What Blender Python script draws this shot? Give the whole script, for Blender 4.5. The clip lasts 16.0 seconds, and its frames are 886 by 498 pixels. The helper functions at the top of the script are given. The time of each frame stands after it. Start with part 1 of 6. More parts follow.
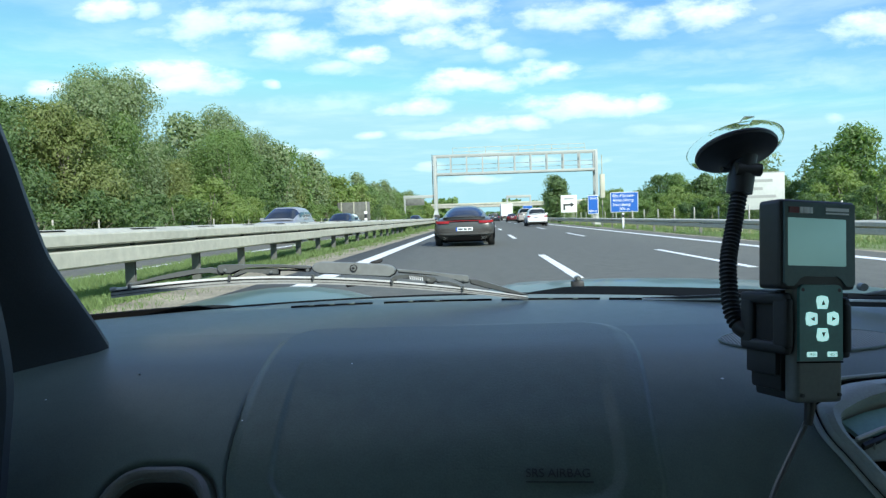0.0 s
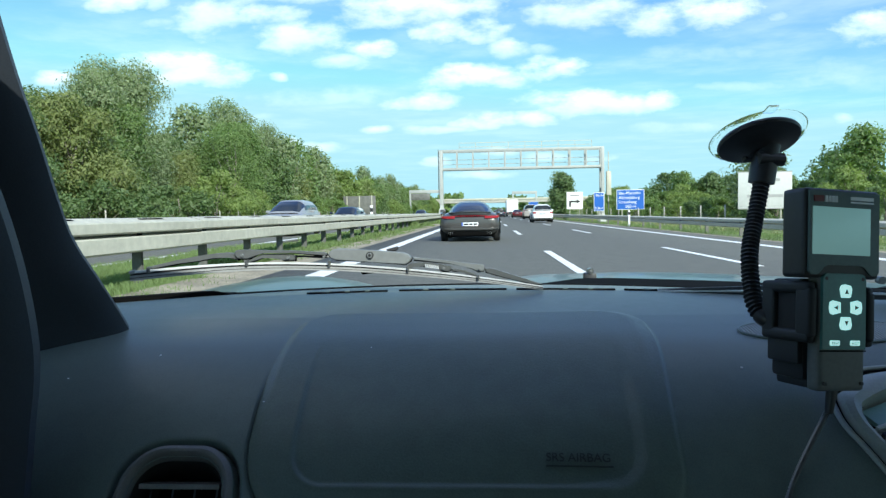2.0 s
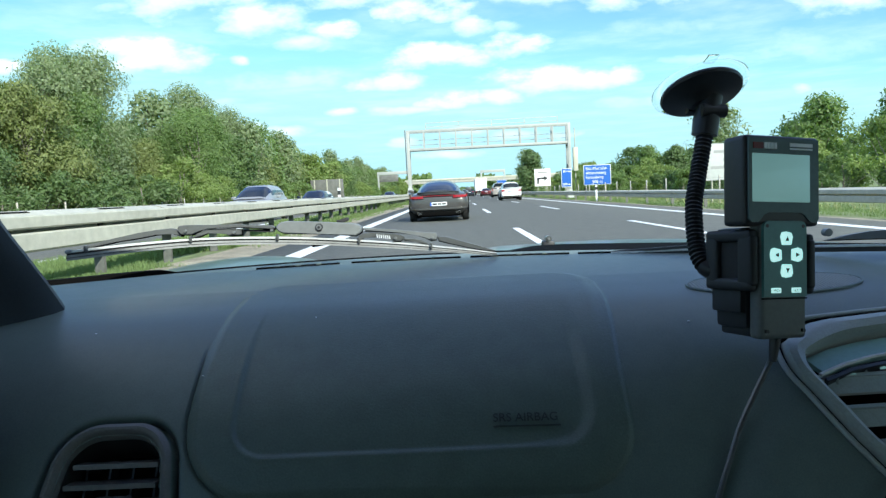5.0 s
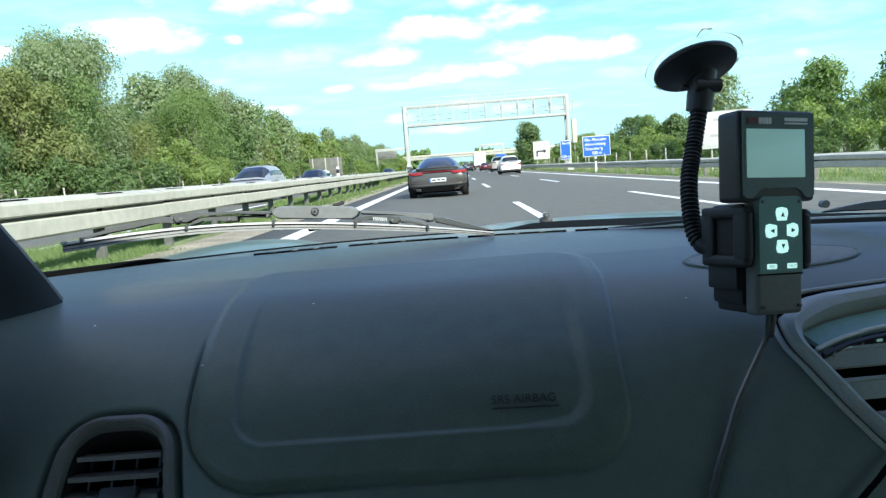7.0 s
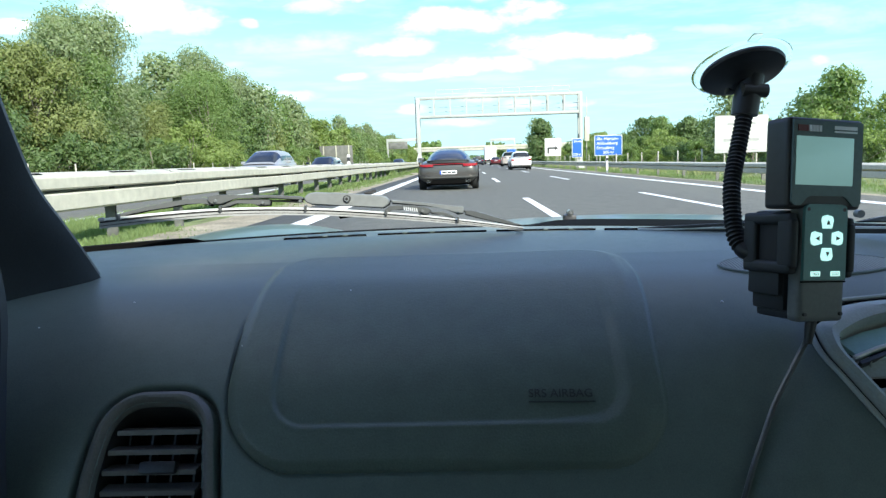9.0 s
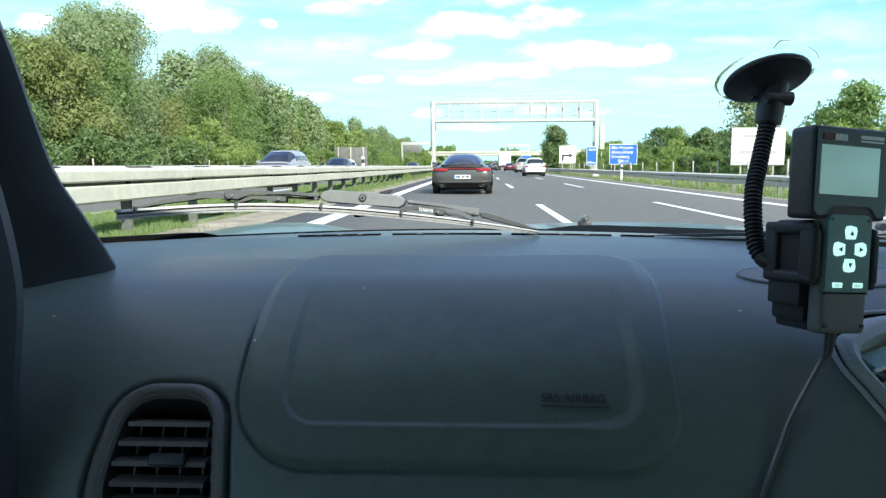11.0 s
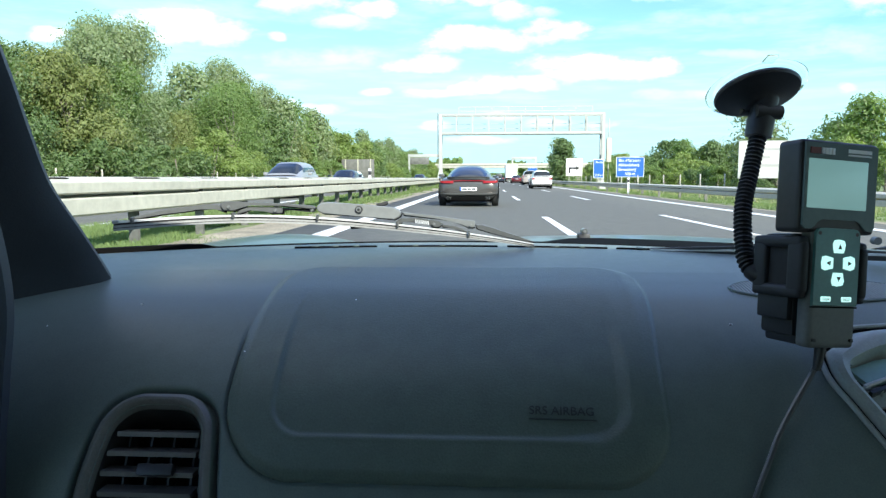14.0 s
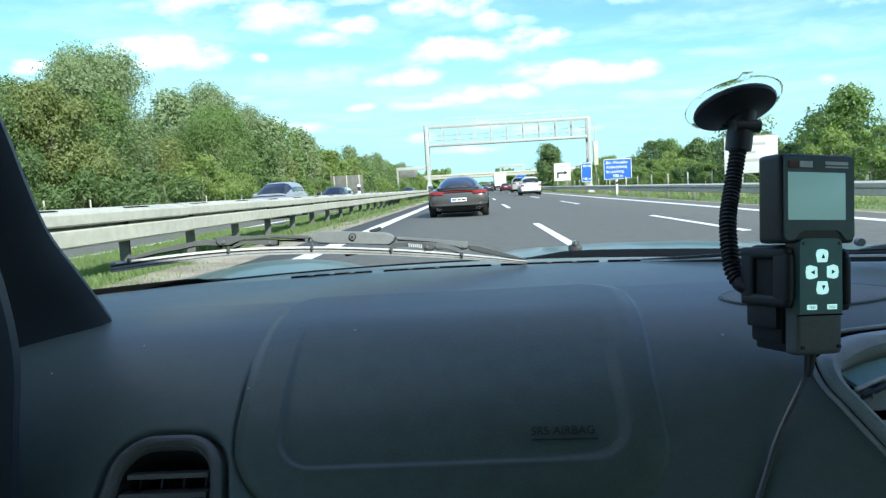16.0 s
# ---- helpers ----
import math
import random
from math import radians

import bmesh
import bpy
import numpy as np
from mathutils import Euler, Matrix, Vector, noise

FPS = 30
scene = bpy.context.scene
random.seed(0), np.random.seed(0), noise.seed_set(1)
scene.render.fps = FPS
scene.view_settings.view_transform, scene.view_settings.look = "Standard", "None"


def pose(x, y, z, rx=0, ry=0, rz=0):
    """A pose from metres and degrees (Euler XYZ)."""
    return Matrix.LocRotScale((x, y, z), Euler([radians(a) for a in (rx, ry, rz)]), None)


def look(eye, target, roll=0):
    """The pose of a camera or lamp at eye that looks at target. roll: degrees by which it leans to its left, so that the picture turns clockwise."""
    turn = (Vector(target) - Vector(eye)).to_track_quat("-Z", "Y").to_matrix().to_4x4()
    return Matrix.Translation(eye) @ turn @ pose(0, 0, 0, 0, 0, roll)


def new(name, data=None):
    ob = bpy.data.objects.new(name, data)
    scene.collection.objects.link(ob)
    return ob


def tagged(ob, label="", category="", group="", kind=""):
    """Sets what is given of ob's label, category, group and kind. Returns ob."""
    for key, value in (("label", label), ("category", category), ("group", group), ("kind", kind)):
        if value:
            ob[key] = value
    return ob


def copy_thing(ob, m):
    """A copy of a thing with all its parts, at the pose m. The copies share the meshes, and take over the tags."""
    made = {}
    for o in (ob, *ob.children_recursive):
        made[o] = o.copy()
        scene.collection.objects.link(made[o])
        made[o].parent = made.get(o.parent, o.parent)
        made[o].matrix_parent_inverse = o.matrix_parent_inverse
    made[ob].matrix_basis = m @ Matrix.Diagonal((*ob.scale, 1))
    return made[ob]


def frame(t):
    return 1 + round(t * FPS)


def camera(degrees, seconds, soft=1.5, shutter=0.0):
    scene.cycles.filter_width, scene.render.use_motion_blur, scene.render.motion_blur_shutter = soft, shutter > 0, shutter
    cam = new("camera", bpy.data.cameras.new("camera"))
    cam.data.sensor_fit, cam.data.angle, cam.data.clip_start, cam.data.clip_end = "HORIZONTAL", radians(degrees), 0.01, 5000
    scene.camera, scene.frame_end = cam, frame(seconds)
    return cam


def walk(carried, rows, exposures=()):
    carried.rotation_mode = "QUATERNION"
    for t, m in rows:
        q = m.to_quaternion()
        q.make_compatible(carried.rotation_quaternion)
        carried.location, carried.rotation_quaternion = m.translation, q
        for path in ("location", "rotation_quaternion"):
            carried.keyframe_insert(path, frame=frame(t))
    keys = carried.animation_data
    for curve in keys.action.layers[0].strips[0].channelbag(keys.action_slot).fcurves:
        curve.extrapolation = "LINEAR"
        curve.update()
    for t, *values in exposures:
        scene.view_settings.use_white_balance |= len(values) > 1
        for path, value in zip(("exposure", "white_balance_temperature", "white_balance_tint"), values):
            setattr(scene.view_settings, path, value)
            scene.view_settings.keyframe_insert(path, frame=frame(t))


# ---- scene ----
cam = camera(66.2, 16.0, soft=1.4)
PATH = [
    (0, (0.0998, 0.0951, 0.9075), (-0.0118, 2.0899, 0.8169), -1.80),
    (0.5, (0.0913, 0.0938, 0.9028), (-0.0237, 2.0882, 0.8070), -1.43),
    (1, (0.0942, 0.1049, 0.8962), (-0.0248, 2.0988, 0.7964), -1.36),
    (1.5, (0.0873, 0.1004, 0.9020), (-0.0496, 2.0936, 0.8097), -1.40),
    (2, (0.0855, 0.0917, 0.8995), (-0.0407, 2.0850, 0.7949), -1.02),
    (2.5, (0.0978, 0.0997, 0.9021), (-0.0281, 2.0924, 0.7885), -1.14),
    (3, (0.1082, 0.0895, 0.9130), (0.0012, 2.0832, 0.7959), -1.75),
    (3.5, (0.0869, 0.1054, 0.8996), (-0.0027, 2.0990, 0.7676), -2.19),
    (4, (0.1083, 0.1148, 0.8963), (0.0297, 2.1056, 0.7218), -2.14),
    (4.2, (0.1104, 0.1042, 0.8810), (0.0549, 2.0979, 0.7318), -1.96),
    (6.5, (0.1017, 0.1110, 0.8882), (0.0464, 2.0979, 0.6662), -3.85),
    (7, (0.1130, 0.1082, 0.8887), (0.0646, 2.0937, 0.6537), -4.38),
    (7.5, (0.1098, 0.1130, 0.8858), (0.0670, 2.0971, 0.6377), -5.51),
    (8, (0.1058, 0.1113, 0.8914), (0.0661, 2.0945, 0.6358), -5.41),
    (8.5, (0.0940, 0.1054, 0.8964), (0.0336, 2.0880, 0.6400), -3.44),
    (8.7, (0.0883, 0.1026, 0.8900), (0.0333, 2.0855, 0.6347), -2.39),
    (10.8, (0.0784, 0.1085, 0.8940), (-0.0191, 2.0891, 0.6337), -0.80),
    (11, (0.0808, 0.1056, 0.8865), (-0.0209, 2.0882, 0.6439), -0.33),
    (11.5, (0.0646, 0.1139, 0.8879), (-0.0360, 2.0956, 0.6377), 3.24),
    (12, (0.0709, 0.1071, 0.8824), (-0.0407, 2.0887, 0.6352), 5.12),
    (12.5, (0.0789, 0.1084, 0.8881), (-0.0522, 2.0871, 0.6278), 4.13),
    (13, (0.0908, 0.1030, 0.8857), (-0.0511, 2.0831, 0.6424), 0.99),
    (13.5, (0.0912, 0.1031, 0.8940), (-0.0447, 2.0855, 0.6664), 1.01),
    (14, (0.0946, 0.1046, 0.8867), (-0.0263, 2.0901, 0.6793), -0.14),
    (14.5, (0.1006, 0.0863, 0.9049), (-0.0199, 2.0722, 0.7009), -1.88),
    (15, (0.0990, 0.0876, 0.9061), (0.0015, 2.0769, 0.7242), -3.05),
    (15.5, (0.1113, 0.0923, 0.9095), (0.0091, 2.0819, 0.7338), -3.95),
    (16, (0.0943, 0.0939, 0.9017), (-0.0049, 2.0838, 0.7265), -3.21),
]
EXPOSURES = [(0.0, 0.46, 6000, 1), (3.5, 0.54, 6050, 1), (6.5, 0.80, 6200, 3), (8.5, 0.94, 6350, 5), (11.0, 0.97, 6400, 6), (13.0, 1.02, 6350, 7), (14.5, 0.92, 6250, 4), (16.0, 0.75, 6050, 1)]
walk(cam, [(t, look(eye, target, roll)) for t, eye, target, roll in PATH], EXPOSURES)

# ---- sky, clouds and sun ----
SUN_ELEVATION, SUN_AZIMUTH = 33.0, 148.0      # degrees; azimuth clockwise from straight ahead
# clouds ahead: across, up, half width, half height (tangents of the angle from straight ahead), density
CLOUDS_HIGH = [
    (-0.435, 0.215, 0.073, 0.018, 1), (-0.546, 0.326, 0.036, 0.018, 0.9), (-0.484, 0.323, 0.019, 0.015, 0.6), (-0.405, 0.299, 0.056, 0.030, 0.7), (-0.311, 0.298, 0.052, 0.015, 0.85),
    (-0.266, 0.261, 0.063, 0.025, 0.75), (-0.209, 0.224, 0.034, 0.010, 0.55), (-0.162, 0.243, 0.033, 0.014, 1), (-0.276, 0.321, 0.076, 0.011, 0.6), (-0.098, 0.303, 0.103, 0.029, 0.95),
    (-0.033, 0.266, 0.059, 0.019, 0.95), (0.040, 0.235, 0.034, 0.011, 0.75), (0.093, 0.231, 0.024, 0.007, 0.5), (0.138, 0.285, 0.076, 0.021, 0.75), (0.246, 0.272, 0.049, 0.018, 0.9),
    (0.326, 0.279, 0.055, 0.022, 1), (0.096, 0.206, 0.041, 0.015, 1), (-0.015, 0.196, 0.070, 0.016, 1), (0.156, 0.157, 0.087, 0.016, 0.95),
]
CLOUDS_MIDDLE = [
    (0.240, 0.157, 0.029, 0.013, 1), (-0.090, 0.164, 0.048, 0.012, 0.85), (0.004, 0.134, 0.051, 0.010, 0.85), (0.071, 0.136, 0.029, 0.010, 0.8), (-0.062, 0.125, 0.046, 0.007, 0.5),
    (-0.158, 0.127, 0.022, 0.007, 0.7), (-0.228, 0.175, 0.093, 0.013, 0.32), (-0.421, 0.148, 0.013, 0.006, 0.6), (-0.361, 0.148, 0.047, 0.006, 0.25), (-0.492, 0.114, 0.031, 0.009, 0.7),
    (-0.349, 0.112, 0.043, 0.008, 0.35), (-0.290, 0.107, 0.015, 0.007, 0.7), (-0.239, 0.102, 0.030, 0.008, 0.55), (-0.303, 0.203, 0.012, 0.005, 0.7), (0.559, 0.252, 0.050, 0.024, 0.85),
    (0.412, 0.269, 0.017, 0.008, 0.4), (0.301, 0.220, 0.071, 0.011, 0.25), (0.500, 0.124, 0.014, 0.006, 0.45), (-0.006, 0.055, 0.050, 0.007, 0.5),
]
CLOUDS_LOW = [
    (-0.650, 0.214, 0.040, 0.010, 0.85), (-0.552, 0.206, 0.043, 0.008, 0.7), (-0.660, 0.163, 0.066, 0.009, 0.8), (-0.552, 0.118, 0.086, 0.007, 0.6), (0.164, 0.077, 0.026, 0.006, 0.5),
    (0.087, 0.080, 0.037, 0.006, 0.4), (0.023, 0.089, 0.033, 0.006, 0.5), (-0.073, 0.078, 0.017, 0.005, 0.45), (-0.460, 0.230, 0.081, 0.018, 0.9), (0.284, 0.116, 0.070, 0.008, 0.25),
    (0.486, 0.179, 0.060, 0.012, 0.3), (-0.479, 0.290, 0.042, 0.007, 0.4), (0.391, 0.172, 0.071, 0.006, 0.25), (0.524, 0.182, 0.070, 0.021, 0.22), (-0.076, 0.074, 0.022, 0.005, 0.4),
]


def build_sky():
    world = bpy.data.worlds.new("sky")
    scene.world = world
    world.use_nodes = True
    nt = world.node_tree
    nt.nodes.clear()
    N, L = nt.nodes.new, nt.links.new

    def calc(op, a, b=None, c=None):
        n = N("ShaderNodeMath")
        n.operation = op
        for k, v in enumerate((a, b, c)):
            if v is None:
                continue
            if isinstance(v, (int, float)):
                n.inputs[k].default_value = v
            else:
                L(v, n.inputs[k])
        return n.outputs[0]

    out, bg = N("ShaderNodeOutputWorld"), N("ShaderNodeBackground")
    sky = N("ShaderNodeTexSky")
    sky.sky_type, sky.sun_disc = "NISHITA", False
    sky.sun_elevation, sky.sun_rotation = radians(SUN_ELEVATION), radians(SUN_AZIMUTH)
    sky.air_density, sky.dust_density, sky.ozone_density = 1.0, 0.1, 4.0
    coord = N("ShaderNodeTexCoord")
    sep = N("ShaderNodeSeparateXYZ")
    L(coord.outputs["Generated"], sep.inputs[0])
    dx, dy, dz = sep.outputs
    ahead = calc("MAXIMUM", dy, 0.05)
    px, pz = calc("DIVIDE", dx, ahead), calc("DIVIDE", dz, ahead)
    flat = N("ShaderNodeCombineXYZ")
    L(px, flat.inputs[0]), L(pz, flat.inputs[1])
    stretch = N("ShaderNodeMapping")
    stretch.inputs["Scale"].default_value = (1.0, 2.1, 1.0)
    L(flat.outputs[0], stretch.inputs[0])
    puff = N("ShaderNodeTexNoise")
    puff.inputs["Scale"].default_value, puff.inputs["Detail"].default_value, puff.inputs["Roughness"].default_value = 15.0, 7.0, 0.6
    L(stretch.outputs[0], puff.inputs["Vector"])
    rough = calc("MULTIPLY", calc("SUBTRACT", puff.outputs["Fac"], 0.5), 4.4)
    bend = N("ShaderNodeTexNoise")
    bend.inputs["Scale"].default_value, bend.inputs["Detail"].default_value = 11.0, 2.0
    L(stretch.outputs[0], bend.inputs["Vector"])
    bent = N("ShaderNodeSeparateXYZ")
    L(bend.outputs["Color"], bent.inputs[0])
    px = calc("ADD", px, calc("MULTIPLY_ADD", bent.outputs[0], 0.05, -0.025))
    pz = calc("ADD", pz, calc("MULTIPLY_ADD", bent.outputs[1], 0.018, -0.009))
    total, shade = None, None
    for cx, cz, wx, wz, dense in CLOUDS_HIGH + CLOUDS_MIDDLE + CLOUDS_LOW:
        ex = calc("MULTIPLY", calc("SUBTRACT", px, cx), 1 / (wx * 1.18))
        ez = calc("MULTIPLY", calc("SUBTRACT", pz, cz), 1 / (wz * 1.12))
        r2 = calc("ADD", calc("MULTIPLY", ex, ex), calc("MULTIPLY", ez, ez))
        body = calc("ADD", calc("SUBTRACT", 0.75, r2), rough)
        soft = N("ShaderNodeMapRange")
        soft.interpolation_type = "SMOOTHSTEP"
        soft.inputs["From Min"].default_value, soft.inputs["From Max"].default_value = -0.85, 1.45
        soft.inputs["To Max"].default_value = dense
        L(body, soft.inputs["Value"])
        m = soft.outputs[0]
        under = calc("MULTIPLY", m, calc("MULTIPLY_ADD", ez, -0.5, 0.25))
        total = m if total is None else calc("MAXIMUM", total, m)
        shade = under if shade is None else calc("MAXIMUM", shade, under)
    # thin haze streaks everywhere, and scattered cumulus over the rest of the sky
    up = calc("MAXIMUM", dz, 0.04)
    roof = N("ShaderNodeCombineXYZ")
    L(calc("DIVIDE", dx, up), roof.inputs[0]), L(calc("DIVIDE", dy, up), roof.inputs[1])
    far = N("ShaderNodeTexNoise")
    far.inputs["Scale"].default_value, far.inputs["Detail"].default_value, far.inputs["Roughness"].default_value = 0.9, 8.0, 0.6
    L(roof.outputs[0], far.inputs["Vector"])
    veil = N("ShaderNodeMapRange")
    veil.interpolation_type = "SMOOTHSTEP"
    veil.inputs["From Min"].default_value, veil.inputs["From Max"].default_value, veil.inputs["To Max"].default_value = 0.40, 0.74, 0.24
    L(far.outputs["Fac"], veil.inputs["Value"])
    thick = calc("MULTIPLY_ADD", calc("MINIMUM", calc("MAXIMUM", calc("MULTIPLY_ADD", dz, 4.0, -1.8), 0.0), 1.0), 4.0, 1.0)
    cover = calc("MULTIPLY", veil.outputs[0], calc("MINIMUM", calc("MULTIPLY", calc("MAXIMUM", dz, 0.0), 5.0), 1.0))
    total = calc("MAXIMUM", total, calc("MINIMUM", calc("MULTIPLY", cover, thick), 0.85))
    tint = N("ShaderNodeMix")
    tint.data_type = "RGBA"
    tint.inputs["A"].default_value, tint.inputs["B"].default_value = (7.0, 7.3, 7.6, 1), (3.3, 3.8, 4.6, 1)
    L(calc("MINIMUM", calc("MAXIMUM", shade, 0.0), 1.0), tint.inputs["Factor"])
    blue = N("ShaderNodeVectorMath")
    blue.operation = "MULTIPLY"
    blue.inputs[1].default_value = (0.76, 0.90, 1.32)
    L(sky.outputs[0], blue.inputs[0])
    haze = N("ShaderNodeVectorMath")
    haze.operation = "MINIMUM"
    haze.inputs[1].default_value = (2.55, 4.10, 4.55)
    L(blue.outputs[0], haze.inputs[0])
    mix = N("ShaderNodeMix")
    mix.data_type = "RGBA"
    L(total, mix.inputs["Factor"])
    L(haze.outputs[0], mix.inputs["A"]), L(tint.outputs["Result"], mix.inputs["B"])
    bg.inputs["Strength"].default_value = 0.15
    L(mix.outputs["Result"], bg.inputs["Color"])
    L(bg.outputs[0], out.inputs[0])


build_sky()
sun_lamp = bpy.data.lights.new("sun", "SUN")
sun_lamp.energy, sun_lamp.angle, sun_lamp.color = 4.7, radians(0.53), (1.0, 0.95, 0.86)
sun = new("sun", sun_lamp)
sa, se = radians(SUN_AZIMUTH), radians(SUN_ELEVATION)
sun.matrix_world = look((60 * math.sin(sa), 60 * math.cos(sa), 60), (60 * math.sin(sa) - math.sin(sa) * math.cos(se), 60 * math.cos(sa) - math.cos(sa) * math.cos(se), 60 - math.sin(se)))


# ---- materials ----
def material(name, base, rough=0.6, metal=0.0, grain=None, spread=0.25, stain=0.2, bump=0.0, bump_scale=None, coat=0.0, coat_rough=0.04, random_by="", translucent=0.0, emit=0.0, specular=0.5):
    """A surface: base colour varied at the size of its grain and by larger stains, with fine relief."""
    m = bpy.data.materials.new(name)
    m.use_nodes = True
    nt = m.node_tree
    N, L = nt.nodes.new, nt.links.new
    b = nt.nodes["Principled BSDF"]
    b.inputs["Base Color"].default_value = (*base, 1)
    b.inputs["Roughness"].default_value, b.inputs["Metallic"].default_value = rough, metal
    b.inputs["Specular IOR Level"].default_value = specular
    b.inputs["Coat Weight"].default_value, b.inputs["Coat Roughness"].default_value = coat, coat_rough
    if emit:
        b.inputs["Emission Color"].default_value, b.inputs["Emission Strength"].default_value = (*base, 1), emit
    colour = None
    if grain:
        coord = N("ShaderNodeTexCoord")
        fine, wide = N("ShaderNodeTexNoise"), N("ShaderNodeTexNoise")
        fine.inputs["Scale"].default_value, fine.inputs["Detail"].default_value = grain, 5
        wide.inputs["Scale"].default_value, wide.inputs["Detail"].default_value = grain / 14, 4
        L(coord.outputs["Object"], fine.inputs["Vector"]), L(coord.outputs["Object"], wide.inputs["Vector"])
        a, c = N("ShaderNodeMapRange"), N("ShaderNodeMapRange")
        for n, src, amount in ((a, fine, spread), (c, wide, stain)):
            n.inputs["From Min"].default_value, n.inputs["From Max"].default_value = 0.3, 0.7
            n.inputs["To Min"].default_value, n.inputs["To Max"].default_value = 1 - amount, 1 + amount
            L(src.outputs["Fac"], n.inputs["Value"])
        both = N("ShaderNodeMath")
        both.operation = "MULTIPLY"
        L(a.outputs[0], both.inputs[0]), L(c.outputs[0], both.inputs[1])
        colour = both.outputs[0]
        rr = N("ShaderNodeMapRange")
        rr.inputs["To Min"].default_value, rr.inputs["To Max"].default_value = max(0.02, rough - 0.08), min(1, rough + 0.08)
        L(wide.outputs["Fac"], rr.inputs["Value"]), L(rr.outputs[0], b.inputs["Roughness"])
        if bump:
            rel = N("ShaderNodeBump")
            rel.inputs["Strength"].default_value, rel.inputs["Distance"].default_value = bump, 0.3 / (bump_scale or grain)
            src = fine
            if bump_scale:
                src = N("ShaderNodeTexNoise")
                src.inputs["Scale"].default_value, src.inputs["Detail"].default_value = bump_scale, 3
                L(coord.outputs["Object"], src.inputs["Vector"])
            L(src.outputs["Fac"], rel.inputs["Height"]), L(rel.outputs[0], b.inputs["Normal"])
    if random_by:
        src = N("ShaderNodeObjectInfo").outputs["Random"] if random_by == "object" else N("ShaderNodeNewGeometry").outputs["Random Per Island"]
        v = N("ShaderNodeMapRange")
        v.inputs["To Min"].default_value, v.inputs["To Max"].default_value = 0.72, 1.3
        L(src, v.inputs["Value"])
        if colour is None:
            colour = v.outputs[0]
        else:
            both = N("ShaderNodeMath")
            both.operation = "MULTIPLY"
            L(colour, both.inputs[0]), L(v.outputs[0], both.inputs[1])
            colour = both.outputs[0]
    if colour is not None:
        scale = N("ShaderNodeVectorMath")
        scale.operation = "SCALE"
        scale.inputs[0].default_value = base
        L(colour, scale.inputs["Scale"])
        L(scale.outputs[0], b.inputs["Base Color"])
    if translucent:
        t, mx = N("ShaderNodeBsdfTranslucent"), N("ShaderNodeMixShader")
        t.inputs["Color"].default_value = (base[0] * 1.3, base[1] * 1.5, base[2] * 0.6, 1)
        mx.inputs[0].default_value = translucent
        L(b.outputs[0], mx.inputs[1]), L(t.outputs[0], mx.inputs[2])
        L(mx.outputs[0], nt.nodes["Material Output"].inputs["Surface"])
    return m


M_ASPHALT = material("asphalt", (0.098, 0.099, 0.083), 0.85, grain=60, spread=0.35, stain=0.18, bump=0.5)
M_PAINT = material("road_paint", (0.72, 0.72, 0.70), 0.6, grain=30, spread=0.12, stain=0.15, bump=0.3)
M_GRASS_GROUND = material("grass_ground", (0.150, 0.185, 0.070), 0.95, grain=5, spread=0.4, stain=0.35, bump=0.6)
M_GRIT = material("verge_grit", (0.26, 0.23, 0.17), 0.95, grain=25, spread=0.35, stain=0.3, bump=0.6)
M_BLADES = material("grass_blades", (0.155, 0.215, 0.078), 0.75, random_by="island", translucent=0.3)
M_DRY = material("dry_grass_blades", (0.27, 0.28, 0.13), 0.8, random_by="island", translucent=0.25)
M_ZINC = material("galvanised_steel", (0.455, 0.440, 0.350), 0.6, metal=0.1, grain=9, spread=0.10, stain=0.14, bump=0.1)
M_ZINC_DARK = material("weathered_steel_post", (0.15, 0.15, 0.135), 0.6, metal=0.3, grain=18, spread=0.2, stain=0.25)
M_WHITE_STEEL = material("painted_white_steel", (0.36, 0.37, 0.345), 0.5, grain=6, spread=0.06, stain=0.08)
M_CONCRETE = material("concrete", (0.40, 0.38, 0.33), 0.85, grain=20, spread=0.18, stain=0.2, bump=0.4)
M_SIGN_BLUE = material("blue_sign_sheet", (0.012, 0.10, 0.42), 0.45, grain=6, spread=0.05, stain=0.05)
M_SIGN_WHITE = material("white_sign_sheet", (0.78, 0.78, 0.76), 0.5, grain=5, spread=0.03, stain=0.05)
M_BOARD = material("weathered_white_board", (0.46, 0.47, 0.45), 0.6, grain=4, spread=0.05, stain=0.08)
M_SIGN_GREY = material("sign_lettering_grey", (0.30, 0.30, 0.29), 0.6)
M_BARK = material("bark", (0.24, 0.215, 0.17), 0.9, grain=12, spread=0.4, stain=0.3, bump=0.8)
M_LEAVES = [
    material("leaves_green", (0.165, 0.235, 0.080), 0.6, random_by="island", translucent=0.45),
    material("leaves_dark", (0.120, 0.178, 0.066), 0.6, random_by="island", translucent=0.4),
    material("leaves_yellow_green", (0.215, 0.275, 0.088), 0.6, random_by="island", translucent=0.45),
    material("leaves_silver", (0.220, 0.270, 0.140), 0.6, random_by="island", translucent=0.4),
    material("leaves_brownish", (0.190, 0.222, 0.078), 0.65, random_by="island", translucent=0.4),
]
M_DASH = material("soft_grained_plastic", (0.122, 0.150, 0.136), 0.42, grain=900, spread=0.10, stain=0.05, bump=0.35, bump_scale=1400, coat=0.04, coat_rough=0.14, specular=0.26)
M_COVER = material("grained_airbag_plastic", (0.105, 0.132, 0.112), 0.43, grain=700, spread=0.10, stain=0.07, bump=0.8, bump_scale=620, coat=0.07, coat_rough=0.10, specular=0.32)
